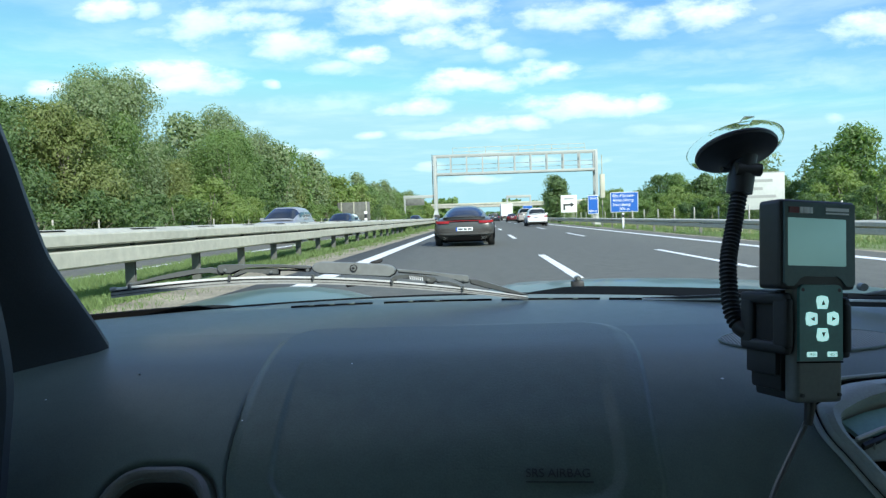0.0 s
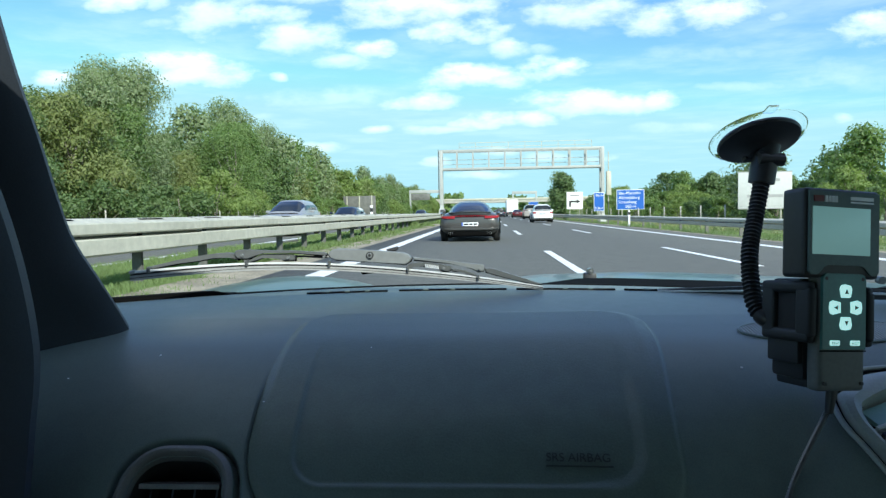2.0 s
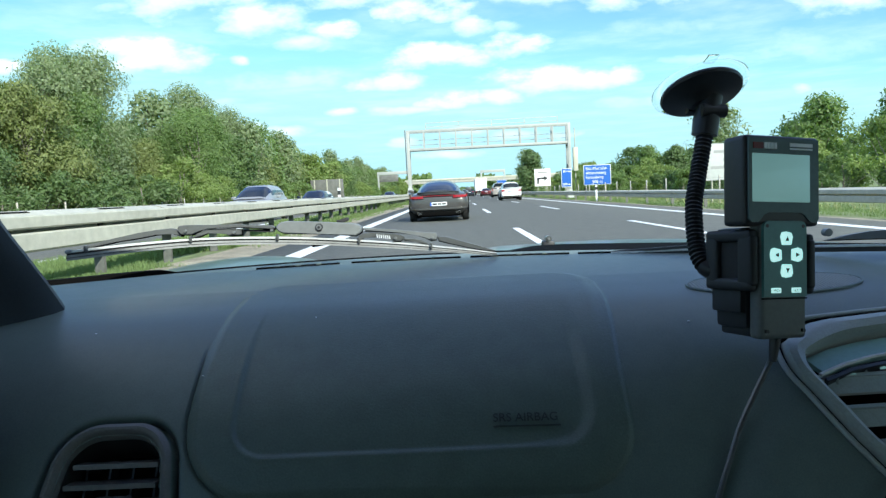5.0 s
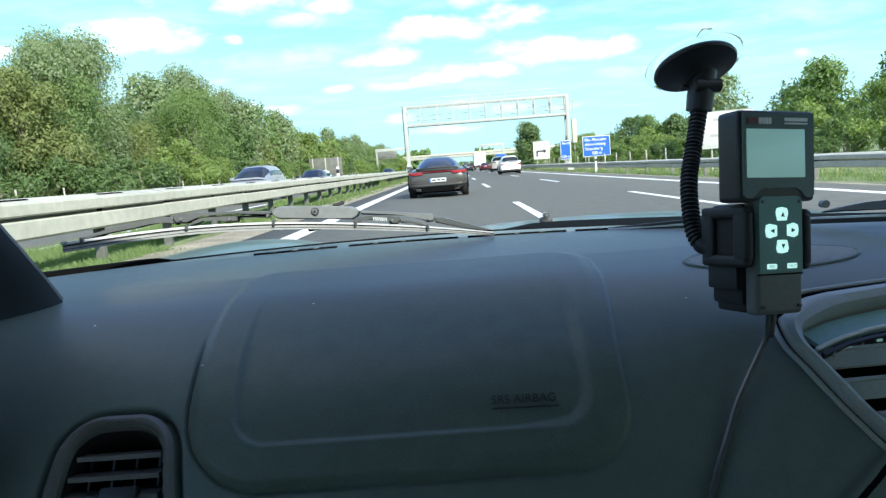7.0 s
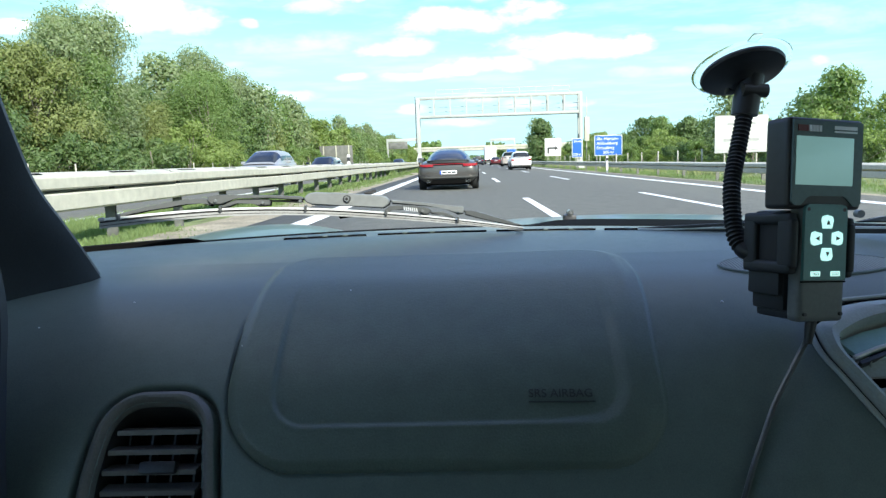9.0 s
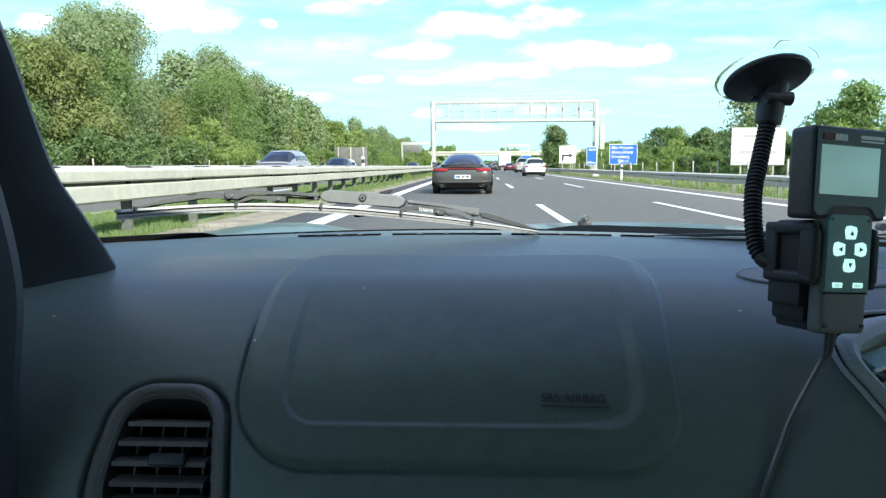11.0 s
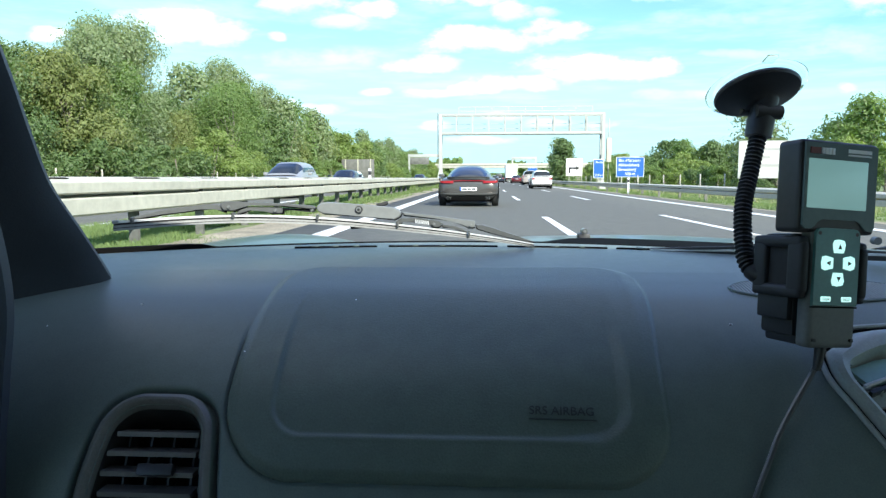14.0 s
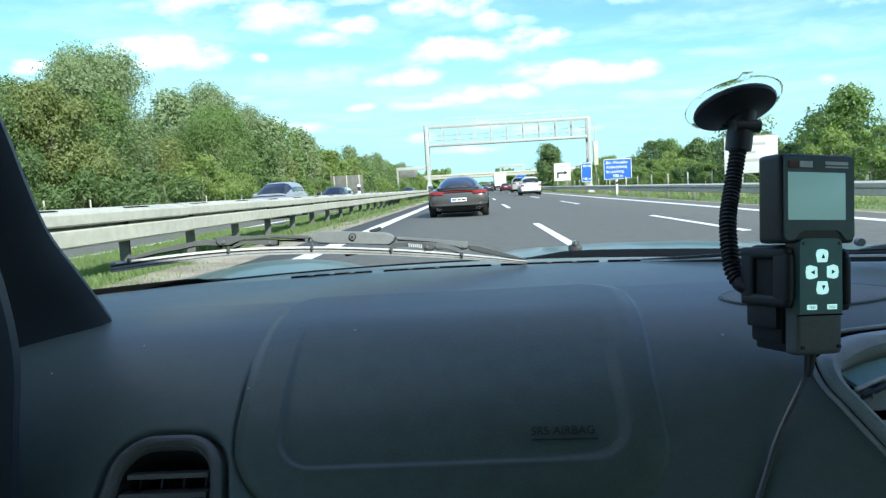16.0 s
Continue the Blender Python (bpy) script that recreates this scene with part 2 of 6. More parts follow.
M_TRIM = material("dark_trim_plastic", (0.128, 0.122, 0.112), 0.55, grain=600, spread=0.1, stain=0.08, bump=0.25)
M_BLACK = material("black_plastic", (0.026, 0.026, 0.027), 0.45, grain=200, spread=0.1, stain=0.1)
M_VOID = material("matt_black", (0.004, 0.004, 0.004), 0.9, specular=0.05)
M_RUBBER = material("rubber", (0.015, 0.015, 0.015), 0.75, grain=200, spread=0.15, stain=0.15)
M_WIPER = material("grey_wiper_metal", (0.165, 0.176, 0.172), 0.45, metal=0.2, grain=120, spread=0.1, stain=0.12)
M_RAIL = material("pale_blade_steel", (0.66, 0.67, 0.66), 0.35, metal=0.2, grain=150, spread=0.06, stain=0.1)
M_CHROME = material("bright_metal", (0.72, 0.72, 0.70), 0.22, metal=1.0)
M_LETTER = material("shade_dark_letter", (0.040, 0.042, 0.040), 0.6)
M_PILLAR = material("pillar_plastic", (0.026, 0.031, 0.038), 0.65, grain=600, spread=0.1, stain=0.08, bump=0.25)
M_CABIN = material("grey_cabin_cloth", (0.13, 0.13, 0.135), 0.9, grain=200, spread=0.15, stain=0.1)
M_HEADLINER = material("headliner_cloth", (0.34, 0.34, 0.32), 0.95, grain=400, spread=0.15, stain=0.05, bump=0.3)
M_HOOD = material("dark_teal_car_paint", (0.022, 0.036, 0.038), 0.30, metal=0.0, grain=4, spread=0.03, stain=0.04, coat=0.25)
M_TEAL_SCREEN = material("teal_lcd", (0.19, 0.34, 0.33), 0.35, grain=40, spread=0.03, stain=0.06, coat=0.2, emit=0.36)
# the keys are brightened by a glow of their own
M_KEY = material("glowing_white_key", (0.54, 0.86, 0.82), 0.5, emit=0.55)
M_DEVICE = material("dark_green_grey_plastic", (0.066, 0.112, 0.112), 0.42, grain=300, spread=0.08, stain=0.06)
M_DEVICE_LOW = material("charcoal_keypad_plastic", (0.120, 0.130, 0.126), 0.5, grain=300, spread=0.08, stain=0.06)
# bezel and ledge colours lightened to stand for light from the driver's window
M_BEZEL = material("lightened_console_grey", (0.33, 0.35, 0.32), 0.5, grain=500, spread=0.08, stain=0.06, bump=0.2)
M_LEDGE = material("teal_lit_ledge", (0.29, 0.45, 0.42), 0.45, grain=300, spread=0.06, stain=0.06)
M_LEVER = material("dark_grey_lever_metal", (0.090, 0.095, 0.093), 0.30, metal=0.1, grain=120, spread=0.1, stain=0.12)
M_LIP = material("grey_rubber_lip", (0.28, 0.285, 0.275), 0.6, grain=150, spread=0.12, stain=0.2)
M_TEAL_PLATE = material("teal_keypad_plastic", (0.060, 0.180, 0.176), 0.35, grain=300, spread=0.06, stain=0.06)
M_GRIP = material("matt_black_holder_plastic", (0.015, 0.016, 0.018), 0.6, grain=200, spread=0.12, stain=0.12)
M_RED = material("red_print", (0.16, 0.02, 0.02), 0.5)
M_PRINT = material("white_print", (0.86, 0.88, 0.88), 0.5)
M_GLASS_DARK = material("tinted_car_glass", (0.012, 0.016, 0.020), 0.08, coat=0.1)
M_TYRE = material("tyre_rubber", (0.016, 0.016, 0.016), 0.8, grain=40, spread=0.2, stain=0.2)
M_RIM = material("alloy_rim", (0.25, 0.25, 0.26), 0.35, metal=0.9)
M_LAMP_RED = material("red_lamp_lens", (0.27, 0.008, 0.016), 0.15, coat=0.7, emit=0.06)
M_LAMP_CLEAR = material("clear_lamp_lens", (0.70, 0.72, 0.74), 0.1, coat=0.8)
M_PLATE = material("number_plate_white", (0.75, 0.76, 0.76), 0.45)
M_PLATE_BLUE = material("number_plate_blue", (0.03, 0.10, 0.45), 0.45)


def clear_plastic():
    m = bpy.data.materials.new("clear_plastic")
    m.use_nodes = True
    b = m.node_tree.nodes["Principled BSDF"]
    b.inputs["Base Color"].default_value, b.inputs["Roughness"].default_value = (0.94, 0.97, 0.98, 1), 0.04
    b.inputs["Transmission Weight"].default_value, b.inputs["IOR"].default_value = 1.0, 1.05
    return m


M_CLEAR = clear_plastic()


def car_paint(name, base, metal=0.45):
    return material(name, base, 0.32, metal=metal, grain=5, spread=0.02, stain=0.05, coat=0.35)


# ---- mesh helpers ----
def mesh_of(name, verts, faces, mat, smooth=True):
    me = bpy.data.meshes.new(name)
    me.from_pydata([tuple(v) for v in verts], [], [tuple(f) for f in faces])
    me.materials.append(mat)
    if smooth:
        me.shade_smooth()
    me.validate()
    return me


def part(name, shape, mat, parent=None, label="", smooth=True):
    """Links a bmesh, or a pair of vertices and faces, as one mesh object under a thing or a part."""
    if isinstance(shape, bmesh.types.BMesh):
        me = bpy.data.meshes.new(name)
        bmesh.ops.recalc_face_normals(shape, faces=shape.faces)
        shape.to_mesh(me)
        shape.free()
        me.materials.append(mat)
        if smooth:
            me.shade_smooth()
            me.set_sharp_from_angle(angle=radians(38))
    elif isinstance(shape, bpy.types.Mesh):
        me = shape
    else:
        me = mesh_of(name, *shape, mat, smooth)
        if smooth:
            me.set_sharp_from_angle(angle=radians(38))
    ob = new(name, me)
    if parent is not None:
        ob.parent = parent
    if label:
        ob["label"] = label
    return ob


def thing(name, label, category, group="", kind="", at=(0, 0, 0), turn=0):
    ob = new(name)
    ob.empty_display_size = 0.1
    ob.matrix_world = pose(*at, 0, 0, turn)
    return tagged(ob, label, category, group, kind)


def add_box(bm, lo, hi, bevel=0.0, m=None, segments=2):
    """A box with rounded edges added to bm."""
    c = [(a + b) / 2 for a, b in zip(lo, hi)]
    d = [max(abs(b - a), 1e-4) for a, b in zip(lo, hi)]
    made = bmesh.ops.create_cube(bm, size=1.0, matrix=Matrix.Translation(c) @ Matrix.Diagonal((*d, 1)))["verts"]
    if bevel:
        edges = list({e for v in made for e in v.link_edges})
        made = bmesh.ops.bevel(bm, geom=edges + made, offset=min(bevel, min(d) * 0.45), segments=segments, profile=0.6, affect="EDGES")["verts"]
        made = list({v for f in bm.faces for v in f.verts if v in set(made)}) or made
    if m is not None:
        bmesh.ops.transform(bm, matrix=m, verts=made)
    return bm


def box(lo, hi, bevel=0.0, m=None, segments=2):
    return add_box(bmesh.new(), lo, hi, bevel, m, segments)


def tube(points, radii, sides=12, closed=False):
    """Vertices and faces of a tube along points, with one radius a point."""
    pts = [Vector(p) for p in points]
    if isinstance(radii, (int, float)):
        radii = [radii] * len(pts)
    verts, faces = [], []
    side = None
    for k, p in enumerate(pts):
        way = (pts[min(k + 1, len(pts) - 1)] - pts[max(k - 1, 0)]).normalized()
        if side is None:
            side = way.orthogonal().normalized()
        side = (side - way * side.dot(way)).normalized()
        other = way.cross(side)
        for n in range(sides):
            a = 2 * math.pi * n / sides
            verts.append(p + radii[k] * (math.cos(a) * side + math.sin(a) * other))
    for k in range(len(pts) - 1):
        for n in range(sides):
            a, b = k * sides + n, k * sides + (n + 1) % sides
            faces.append((a, b, b + sides, a + sides))
    faces.append(tuple(reversed(range(sides))))
    faces.append(tuple(range((len(pts) - 1) * sides, len(pts) * sides)))
    return verts, faces


def smooth_line(points, steps=8):
    """A rounded line through points."""
    p = [Vector(q) for q in points]
    p = [2 * p[0] - p[1]] + p + [2 * p[-1] - p[-2]]
    out = []
    for k in range(1, len(p) - 2):
        a, b, c, d = p[k - 1:k + 3]
        for n in range(steps):
            t = n / steps
            out.append(0.5 * (2 * b + (c - a) * t + (2 * a - 5 * b + 4 * c - d) * t * t + (3 * b - a - 3 * c + d) * t ** 3))
    return out + [p[-2]]


def strip(points, width, height, across=None):
    """A bar of rectangular section along points: width along `across`, height at right angles to it."""
    pts = [Vector(p) for p in points]
    verts, faces = [], []
    for k, p in enumerate(pts):
        way = (pts[min(k + 1, len(pts) - 1)] - pts[max(k - 1, 0)]).normalized()
        s = Vector(across or (0, 0, 1))
        s = (s - way * s.dot(way)).normalized()
        u = way.cross(s)
        for a, b in ((-1, -1), (1, -1), (1, 1), (-1, 1)):
            verts.append(p + s * a * width / 2 + u * b * height / 2)
    for k in range(len(pts) - 1):
        for n in range(4):
            a, b = k * 4 + n, k * 4 + (n + 1) % 4
            faces.append((a, b, b + 4, a + 4))
    faces += [(3, 2, 1, 0), tuple(len(verts) - 4 + n for n in range(4))]
    return verts, faces


def lettering(name, text, size, mat, parent, m, label="", depth=0.0, align="LEFT", stretch=1.0):
    """Raised letters as a mesh, from the built-in font, in the plane of m."""
    cu = bpy.data.curves.new(name, "FONT")
    cu.body, cu.size, cu.extrude, cu.align_x = text, size, depth, align
    tmp = new(name, cu)
    bpy.context.view_layer.update()
    me = bpy.data.meshes.new_from_object(tmp.evaluated_get(bpy.context.evaluated_depsgraph_get()))
    bpy.data.objects.remove(tmp)
    bpy.data.curves.remove(cu)
    me.transform(m @ Matrix.Diagonal((stretch, 1, 1, 1)))
    me.materials.clear()
    me.materials.append(mat)
    ob = new(name, me)
    ob.parent = parent
    if label:
        ob["label"] = label
    return ob


# ---- ground and carriageways ----
def height(x):
    """The road's cross-fall and the verges."""
    xs = [-400, -60, -28, -22, -18.8, -6.4, -4.2, -3.2, 8.6, 9.6, 12.0, 16.0, 60, 400]
    zs = [-0.6, -0.5, -0.4, -0.30, -0.14, 0.06, 0.07, 0.038, -0.103, -0.12, -0.30, -0.55, -0.5, -0.6]
    return float(np.interp(x, xs, zs))


def sheet(name, xs, ys, lift, mat, label, category, kind="structure", wave=0.0, thick=0.0):
    verts, faces = [], []
    for y in ys:
        for x in xs:
            w = wave * noise.noise((x * 0.35, y * 0.35, 0)) if wave else 0
            verts.append((x, y, height(x) + lift + w))
    n = len(xs)
    for j in range(len(ys) - 1):
        for i in range(n - 1):
            a = j * n + i
            faces.append((a, a + 1, a + n + 1, a + n))
    ob = part(name, (verts, faces), mat)
    if thick:
        mod = ob.modifiers.new("thickness", "SOLIDIFY")
        mod.thickness, mod.offset = thick, -1
    return tagged(ob, label, category, kind=kind)


YS = [-60, -20, 0, 4, 8, 12, 16, 20, 26, 32, 40, 50, 65, 80, 100, 130, 170, 220, 300, 420, 600, 900, 1400, 2400, 4000]
sheet("ground", [-4000, -400, -60, -40, -28, -22, -18.8, -12, -6.4, -5.2, -4.2, -3.2, 0, 8.6, 9.6, 12, 16, 24, 40, 60, 400, 4000], YS, -0.045, M_GRASS_GROUND, "rough green grassland beside and under the motorway", "ground")
sheet("road", [-3.15, -1, 1.5, 4.6, 8.55], YS, 0.0, M_ASPHALT, "dark grey asphalt motorway carriageway with worn wheel tracks", "road", thick=0.04)
sheet("opposite_road", [-18.6, -14, -10, -6.6], YS, 0.0, M_ASPHALT, "dark grey asphalt carriageway for oncoming traffic", "road", thick=0.04)
sheet("verge_strip", [-4.0, -3.6, -3.15], [float(v) for v in np.linspace(-40, 200, 140)], -0.012, M_GRIT, "sandy grit strip along the edge of the asphalt", "verge", wave=0.03)
sheet("shoulder_strip", [8.55, 8.75, 8.95], [float(v) for v in np.linspace(-40, 200, 140)], -0.012, M_GRIT, "narrow grit edge beside the carriageway", "verge", wave=0.03)


def line_mesh(width, length):
    bm = box((-width / 2, 0, 0), (width / 2, length, 0.006))
    me = bpy.data.meshes.new("lane_line")
    bm.to_mesh(me)
    bm.free()
    me.materials.append(M_PAINT)
    return me


def road_line(name, x, y, me, label):
    ob = new(name, me)
    ob.matrix_world = pose(x, y, height(x), 0, 0, 0) @ pose(0, 0, 0, 0, math.degrees(0.012), 0)
    return tagged(ob, label, "road marking", group=name + "s", kind="structure")


SOLID, DASH, SOLID_WIDE = line_mesh(0.18, 50.0), line_mesh(0.16, 6.0), line_mesh(0.30, 50.0)
for k in range(12):
    road_line("edge_line", -2.38, -20 + 50 * k, SOLID_WIDE, "solid white edge line painted on the asphalt")
    road_line("edge_line", 7.35, -20 + 50 * k, SOLID_WIDE, "solid white edge line painted on the asphalt")
    road_line("edge_line", -7.0, -20 + 50 * k, SOLID, "solid white edge line on the opposite carriageway")
for k in range(24):
    road_line("lane_dash", 1.50, -8.0 + 18 * k, DASH, "white dashed lane line on grey asphalt")
    road_line("lane_dash", 4.55, -6.5 + 18 * k, DASH, "white dashed lane line on grey asphalt")
    road_line("lane_dash", -10.8, -4.0 + 18 * k, DASH, "white dashed lane line on the opposite carriageway")


# ---- steel guard rails ----
def beam_mesh(length, face, tall):
    """A W-shaped steel beam; face +1 turns its ridges to +x."""
    section = [(0.020, 0.000), (0.070, 0.006), (0.092, 0.022), (0.092, 0.146), (0.074, 0.160), (-0.110, 0.160), (-0.110, 0.190),
               (0.074, 0.190), (0.092, 0.204), (0.092, 0.284), (0.084, 0.296), (0.000, 0.318), (-0.060, 0.331), (-0.130, 0.338)]
    section = [(a, b * tall) for a, b in section]
    back = [(a - 0.006, b) for a, b in reversed(section)]
    ring = section + back
    verts = [(face * a, y, b) for y in (0.0, length) for a, b in ring]
    n = len(ring)
    faces = [(i, (i + 1) % n, n + (i + 1) % n, n + i) for i in range(n)]
    faces += [tuple(range(n)), tuple(range(n, 2 * n))]
    me = mesh_of("beam", verts, faces, M_ZINC)
    me.set_sharp_from_angle(angle=radians(24))
    return me


def post_mesh(tall):
    bm = bmesh.new()
    add_box(bm, (-0.06, -0.03, -0.25), (0.06, -0.022, tall))
    add_box(bm, (-0.06, 0.022, -0.25), (0.06, 0.03, tall))
    add_box(bm, (-0.06, -0.022, -0.25), (-0.052, 0.022, tall))
    me = bpy.data.meshes.new("post")
    bm.to_mesh(me)
    bm.free()
    me.materials.append(M_ZINC_DARK)
    return me


def guard_rail(name, x, base, top, faces_to, step, y0, y1, label, two_sided):
    rail = thing(name, label, "guard rail", kind="structure", at=(x, 0, base))
    tall = 1.26 if two_sided else 1.06
    beam_a, beam_b, post = beam_mesh(4.0, faces_to, tall), beam_mesh(4.0, -faces_to, tall), post_mesh(top - 0.05)
    for k in range(int((y1 - y0) / 4)):
        for me, side in ((beam_a, faces_to), (beam_b, -faces_to))[: 2 if two_sided else 1]:
            b = part("beam", me, M_ZINC, rail)
            b.location = (side * (0.13 if two_sided else 0.07), y0 + 4 * k, top + 0.018 - 0.338 * tall + 0.006 * (k % 2))
        if two_sided:
            s = part("spacer", SPACER, M_ZINC, rail)
            s.location = (0, y0 + 4 * k + 1.0, top - 0.03)
            for off in (0.35, 2.35):
                q = part("slot", SLOT, M_VOID, rail)
                q.location = (faces_to * (0.13 - 0.013), y0 + 4 * k + off, top + 0.022 - 0.0165 * tall)
    for k in range(int((y1 - y0) / step)):
        p = part("post", post, M_ZINC_DARK, rail)
        p.location = (0.0, y0 + step * k + 0.5, 0)
    return rail


bm = box((-0.20, -0.06, -0.012), (0.20, 0.06, 0.0), 0.004)
SPACER = bpy.data.meshes.new("spacer")
bm.to_mesh(SPACER)
bm.free()
SPACER.materials.append(M_ZINC)
bm = box((-0.020, 0, 0), (0.020, 0.62, 0.004), 0, Matrix.Rotation(math.atan2(0.019, 0.074), 4, "Y"))
SLOT = bpy.data.meshes.new("slot")
bm.to_mesh(SLOT)
bm.free()
SLOT.materials.append(M_VOID)
guard_rail("median_guard_rail", -4.36, 0.05, 0.845, 1, 2.0, -10, 330, "pale galvanised double-sided steel guard rail in the median", True)
guard_rail("verge_guard_rail", 9.75, -0.13, 0.63, -1, 4.0, -6, 330, "grey galvanised steel guard rail along the verge", False)


# ---- grass ----
def grass(name, mat, label, areas, seed):
    rng = random.Random(seed)
    verts, faces = [], []
    for x0, x1, y0, y1, count, low, tall in areas:
        for _ in range(count):
            y = y0 + (y1 - y0) * rng.random() ** 1.7
            x = rng.uniform(x0, x1)
            if noise.noise((x * 0.5, y * 0.22, seed)) < -0.12:
                continue
            z, tuft = height(x) - 0.05, rng.uniform(low, tall) * (1 + 0.5 * noise.noise((x * 0.3, y * 0.3, 5)))
            for _ in range(4):
                a, lean, w = rng.uniform(0, 6.28), rng.uniform(0.1, 0.6) * tuft, rng.uniform(0.0016, 0.0036) * (1 + y / 16)
                bx, by = x + rng.uniform(-0.1, 0.1), y + rng.uniform(-0.1, 0.1)
                ca, sa_ = math.cos(a), math.sin(a)
                n = len(verts)
                verts += [(bx - w * sa_, by + w * ca, z), (bx + w * sa_, by - w * ca, z), (bx + lean * 0.4 * ca + w * 0.7 * sa_, by + lean * 0.4 * sa_ - w * 0.7 * ca, z + tuft * 0.6), (bx + lean * ca, by + lean * sa_, z + tuft)]
                faces += [(n, n + 1, n + 2), (n, n + 2, n + 3)]
    return tagged(part(name, (verts, faces), mat, smooth=False), label, "grass", kind="stuff")


grass("median_grass", M_BLADES, "tall green grass and weeds growing under the median guard rail", [(-6.5, -3.95, 2, 60, 42000, 0.06, 0.20), (-6.5, -4.0, 40, 160, 6000, 0.2, 0.42), (-3.95, -3.45, 3, 60, 1500, 0.05, 0.14)], 3)
grass("verge_grass", M_BLADES, "mown green grass on the verge behind the guard rail", [(8.9, 18, 8, 120, 15000, 0.06, 0.17), (-24, -18.8, 10, 140, 5000, 0.2, 0.45)], 4)
grass("dry_grass", M_DRY, "dry yellow grass on the bank below the trees", [(13, 24, 14, 120, 1800, 0.15, 0.40), (-25, -20, 15, 120, 1200, 0.3, 0.7)], 5)


# ---- trees ----
def tree_shape(seed, tall, wide, leaves, low=0.12, size=0.34, sparse=0.0, spire=1.0):
    """Trunk with limbs, and a crown of many small leaves in uneven clumps."""
    rng = random.Random(seed)
    tv, tf = [], []

    def limb(points, radii):
        v, f = tube(points, radii, 5)
        n = len(tv)
        tv.extend(v)
        tf.extend(tuple(i + n for i in q) for q in f)

    trunk, p = [], Vector((0, 0, -0.3))
    for k in range(7):
        trunk.append(p.copy())
        p = p + Vector((rng.uniform(-0.03, 0.03) * tall, rng.uniform(-0.03, 0.03) * tall, tall * 0.14))
    limb(trunk, [tall * 0.020 * (1 - k / 7.5) + 0.02 for k in range(7)])
    clumps = []
    for k in range(int(26 + tall * 2.6)):
        h = low + (0.93 - low) * rng.random() ** 0.85
        profile = math.sin(math.pi * min(1, max(0.06, (h - low) / (1 - low) * 0.86 + 0.14)) ** spire) ** 0.7
        a, r = rng.uniform(0, 2 * math.pi), wide * profile * rng.uniform(0.35, 1.0)
        c = Vector((r * math.cos(a), r * math.sin(a), h * tall))
        clumps.append((c, rng.uniform(0.11, 0.20) * tall * (0.6 + 0.5 * profile)))
        if k % 3 == 0:
            t = trunk[min(6, max(1, int(h * 6) - 1))]
            mid = (t + c) / 2 + Vector((0, 0, -0.03 * tall))
            limb([t, mid, c, c + (c - mid) * 0.35], [tall * 0.008, tall * 0.005, tall * 0.003, tall * 0.001])
    lv, lf = [], []
    each = max(8, leaves // len(clumps))
    for c, r in clumps:
        for _ in range(each):
            d = Vector((rng.gauss(0, 1), rng.gauss(0, 1), rng.gauss(0, 0.75)))
            d = d.normalized()
            if d.z < -0.2 and rng.random() < 0.6:
                d.z = -d.z
            out = d
            d = d * r * rng.random() ** 0.32
            if rng.random() < sparse:
                continue
            q, s = c + d, size * rng.uniform(0.55, 1.25)
            face = (out + Vector((rng.gauss(0, 0.5), rng.gauss(0, 0.5), rng.gauss(0.15, 0.5)))).normalized()
            u = face.cross(Vector((rng.gauss(0, 1), rng.gauss(0, 1), rng.gauss(0, 1))).normalized())
            u = u.normalized() if u.length > 1e-3 else face.orthogonal().normalized()
            w = face.cross(u)
            n = len(lv)
            lv.extend([q - u * s * 0.5 - w * s * 0.32, q - u * s * 0.4 + w * s * 0.34, q + u * s * 0.7])
            lf.append((n, n + 1, n + 2))
    return (tv, tf), (lv, lf)


def tree(kind_name, label, seed, tall, wide, leaves, mat, **more):
    trunk, crown = tree_shape(seed, tall, wide, leaves, **more)
    t = thing(kind_name, label, "tree" if kind_name == "tree" else "bush")
    part("trunk", trunk, M_BARK, t)
    part("crown", crown, mat, t, smooth=False)
    return t


KINDS = [
    ("tree", "tall leafy deciduous tree with a broad green crown", 11, 10.5, 3.4, 0, {}),
    ("tree", "dense dark green deciduous tree", 12, 9.5, 3.3, 1, {}),
    ("tree", "slender poplar with pale silvery leaves and gaps", 13, 12.5, 2.3, 3, dict(sparse=0.22)),
    ("tree", "sunlit yellow-green deciduous tree", 14, 9.0, 3.3, 2, {}),
    ("tree", "green tree with a lopsided open crown", 15, 11.5, 3.0, 0, dict(sparse=0.25)),
    ("tree", "deciduous tree turning brownish at its leaves", 16, 8.5, 3.1, 4, {}),
    ("tree", "pointed dark green conifer-like tree", 17, 8.0, 1.7, 1, dict(spire=0.7, low=0.05)),
]
NEAR_TREES = [tree(a, b, c, d, e, 30000, M_LEAVES[f], size=0.19, **more) for a, b, c, d, e, f, more in KINDS[:6]]
TREES = [tree(a, b, c, d, e, 6500, M_LEAVES[f], size=0.40, **more) for a, b, c, d, e, f, more in KINDS]
BUSHES = [
    tree("bush", "rounded dense green roadside bush", 21, 3.2, 2.0, 5200, M_LEAVES[0], low=0.0, size=0.16),
    tree("bush", "yellowish green roadside bush", 22, 3.8, 2.1, 5200, M_LEAVES[2], low=0.0, size=0.16),
    tree("bush", "dark green overgrown hedge bush", 23, 2.8, 2.2, 5200, M_LEAVES[1], low=0.0, size=0.16),
]
rng = random.Random(77)
first_use = set()


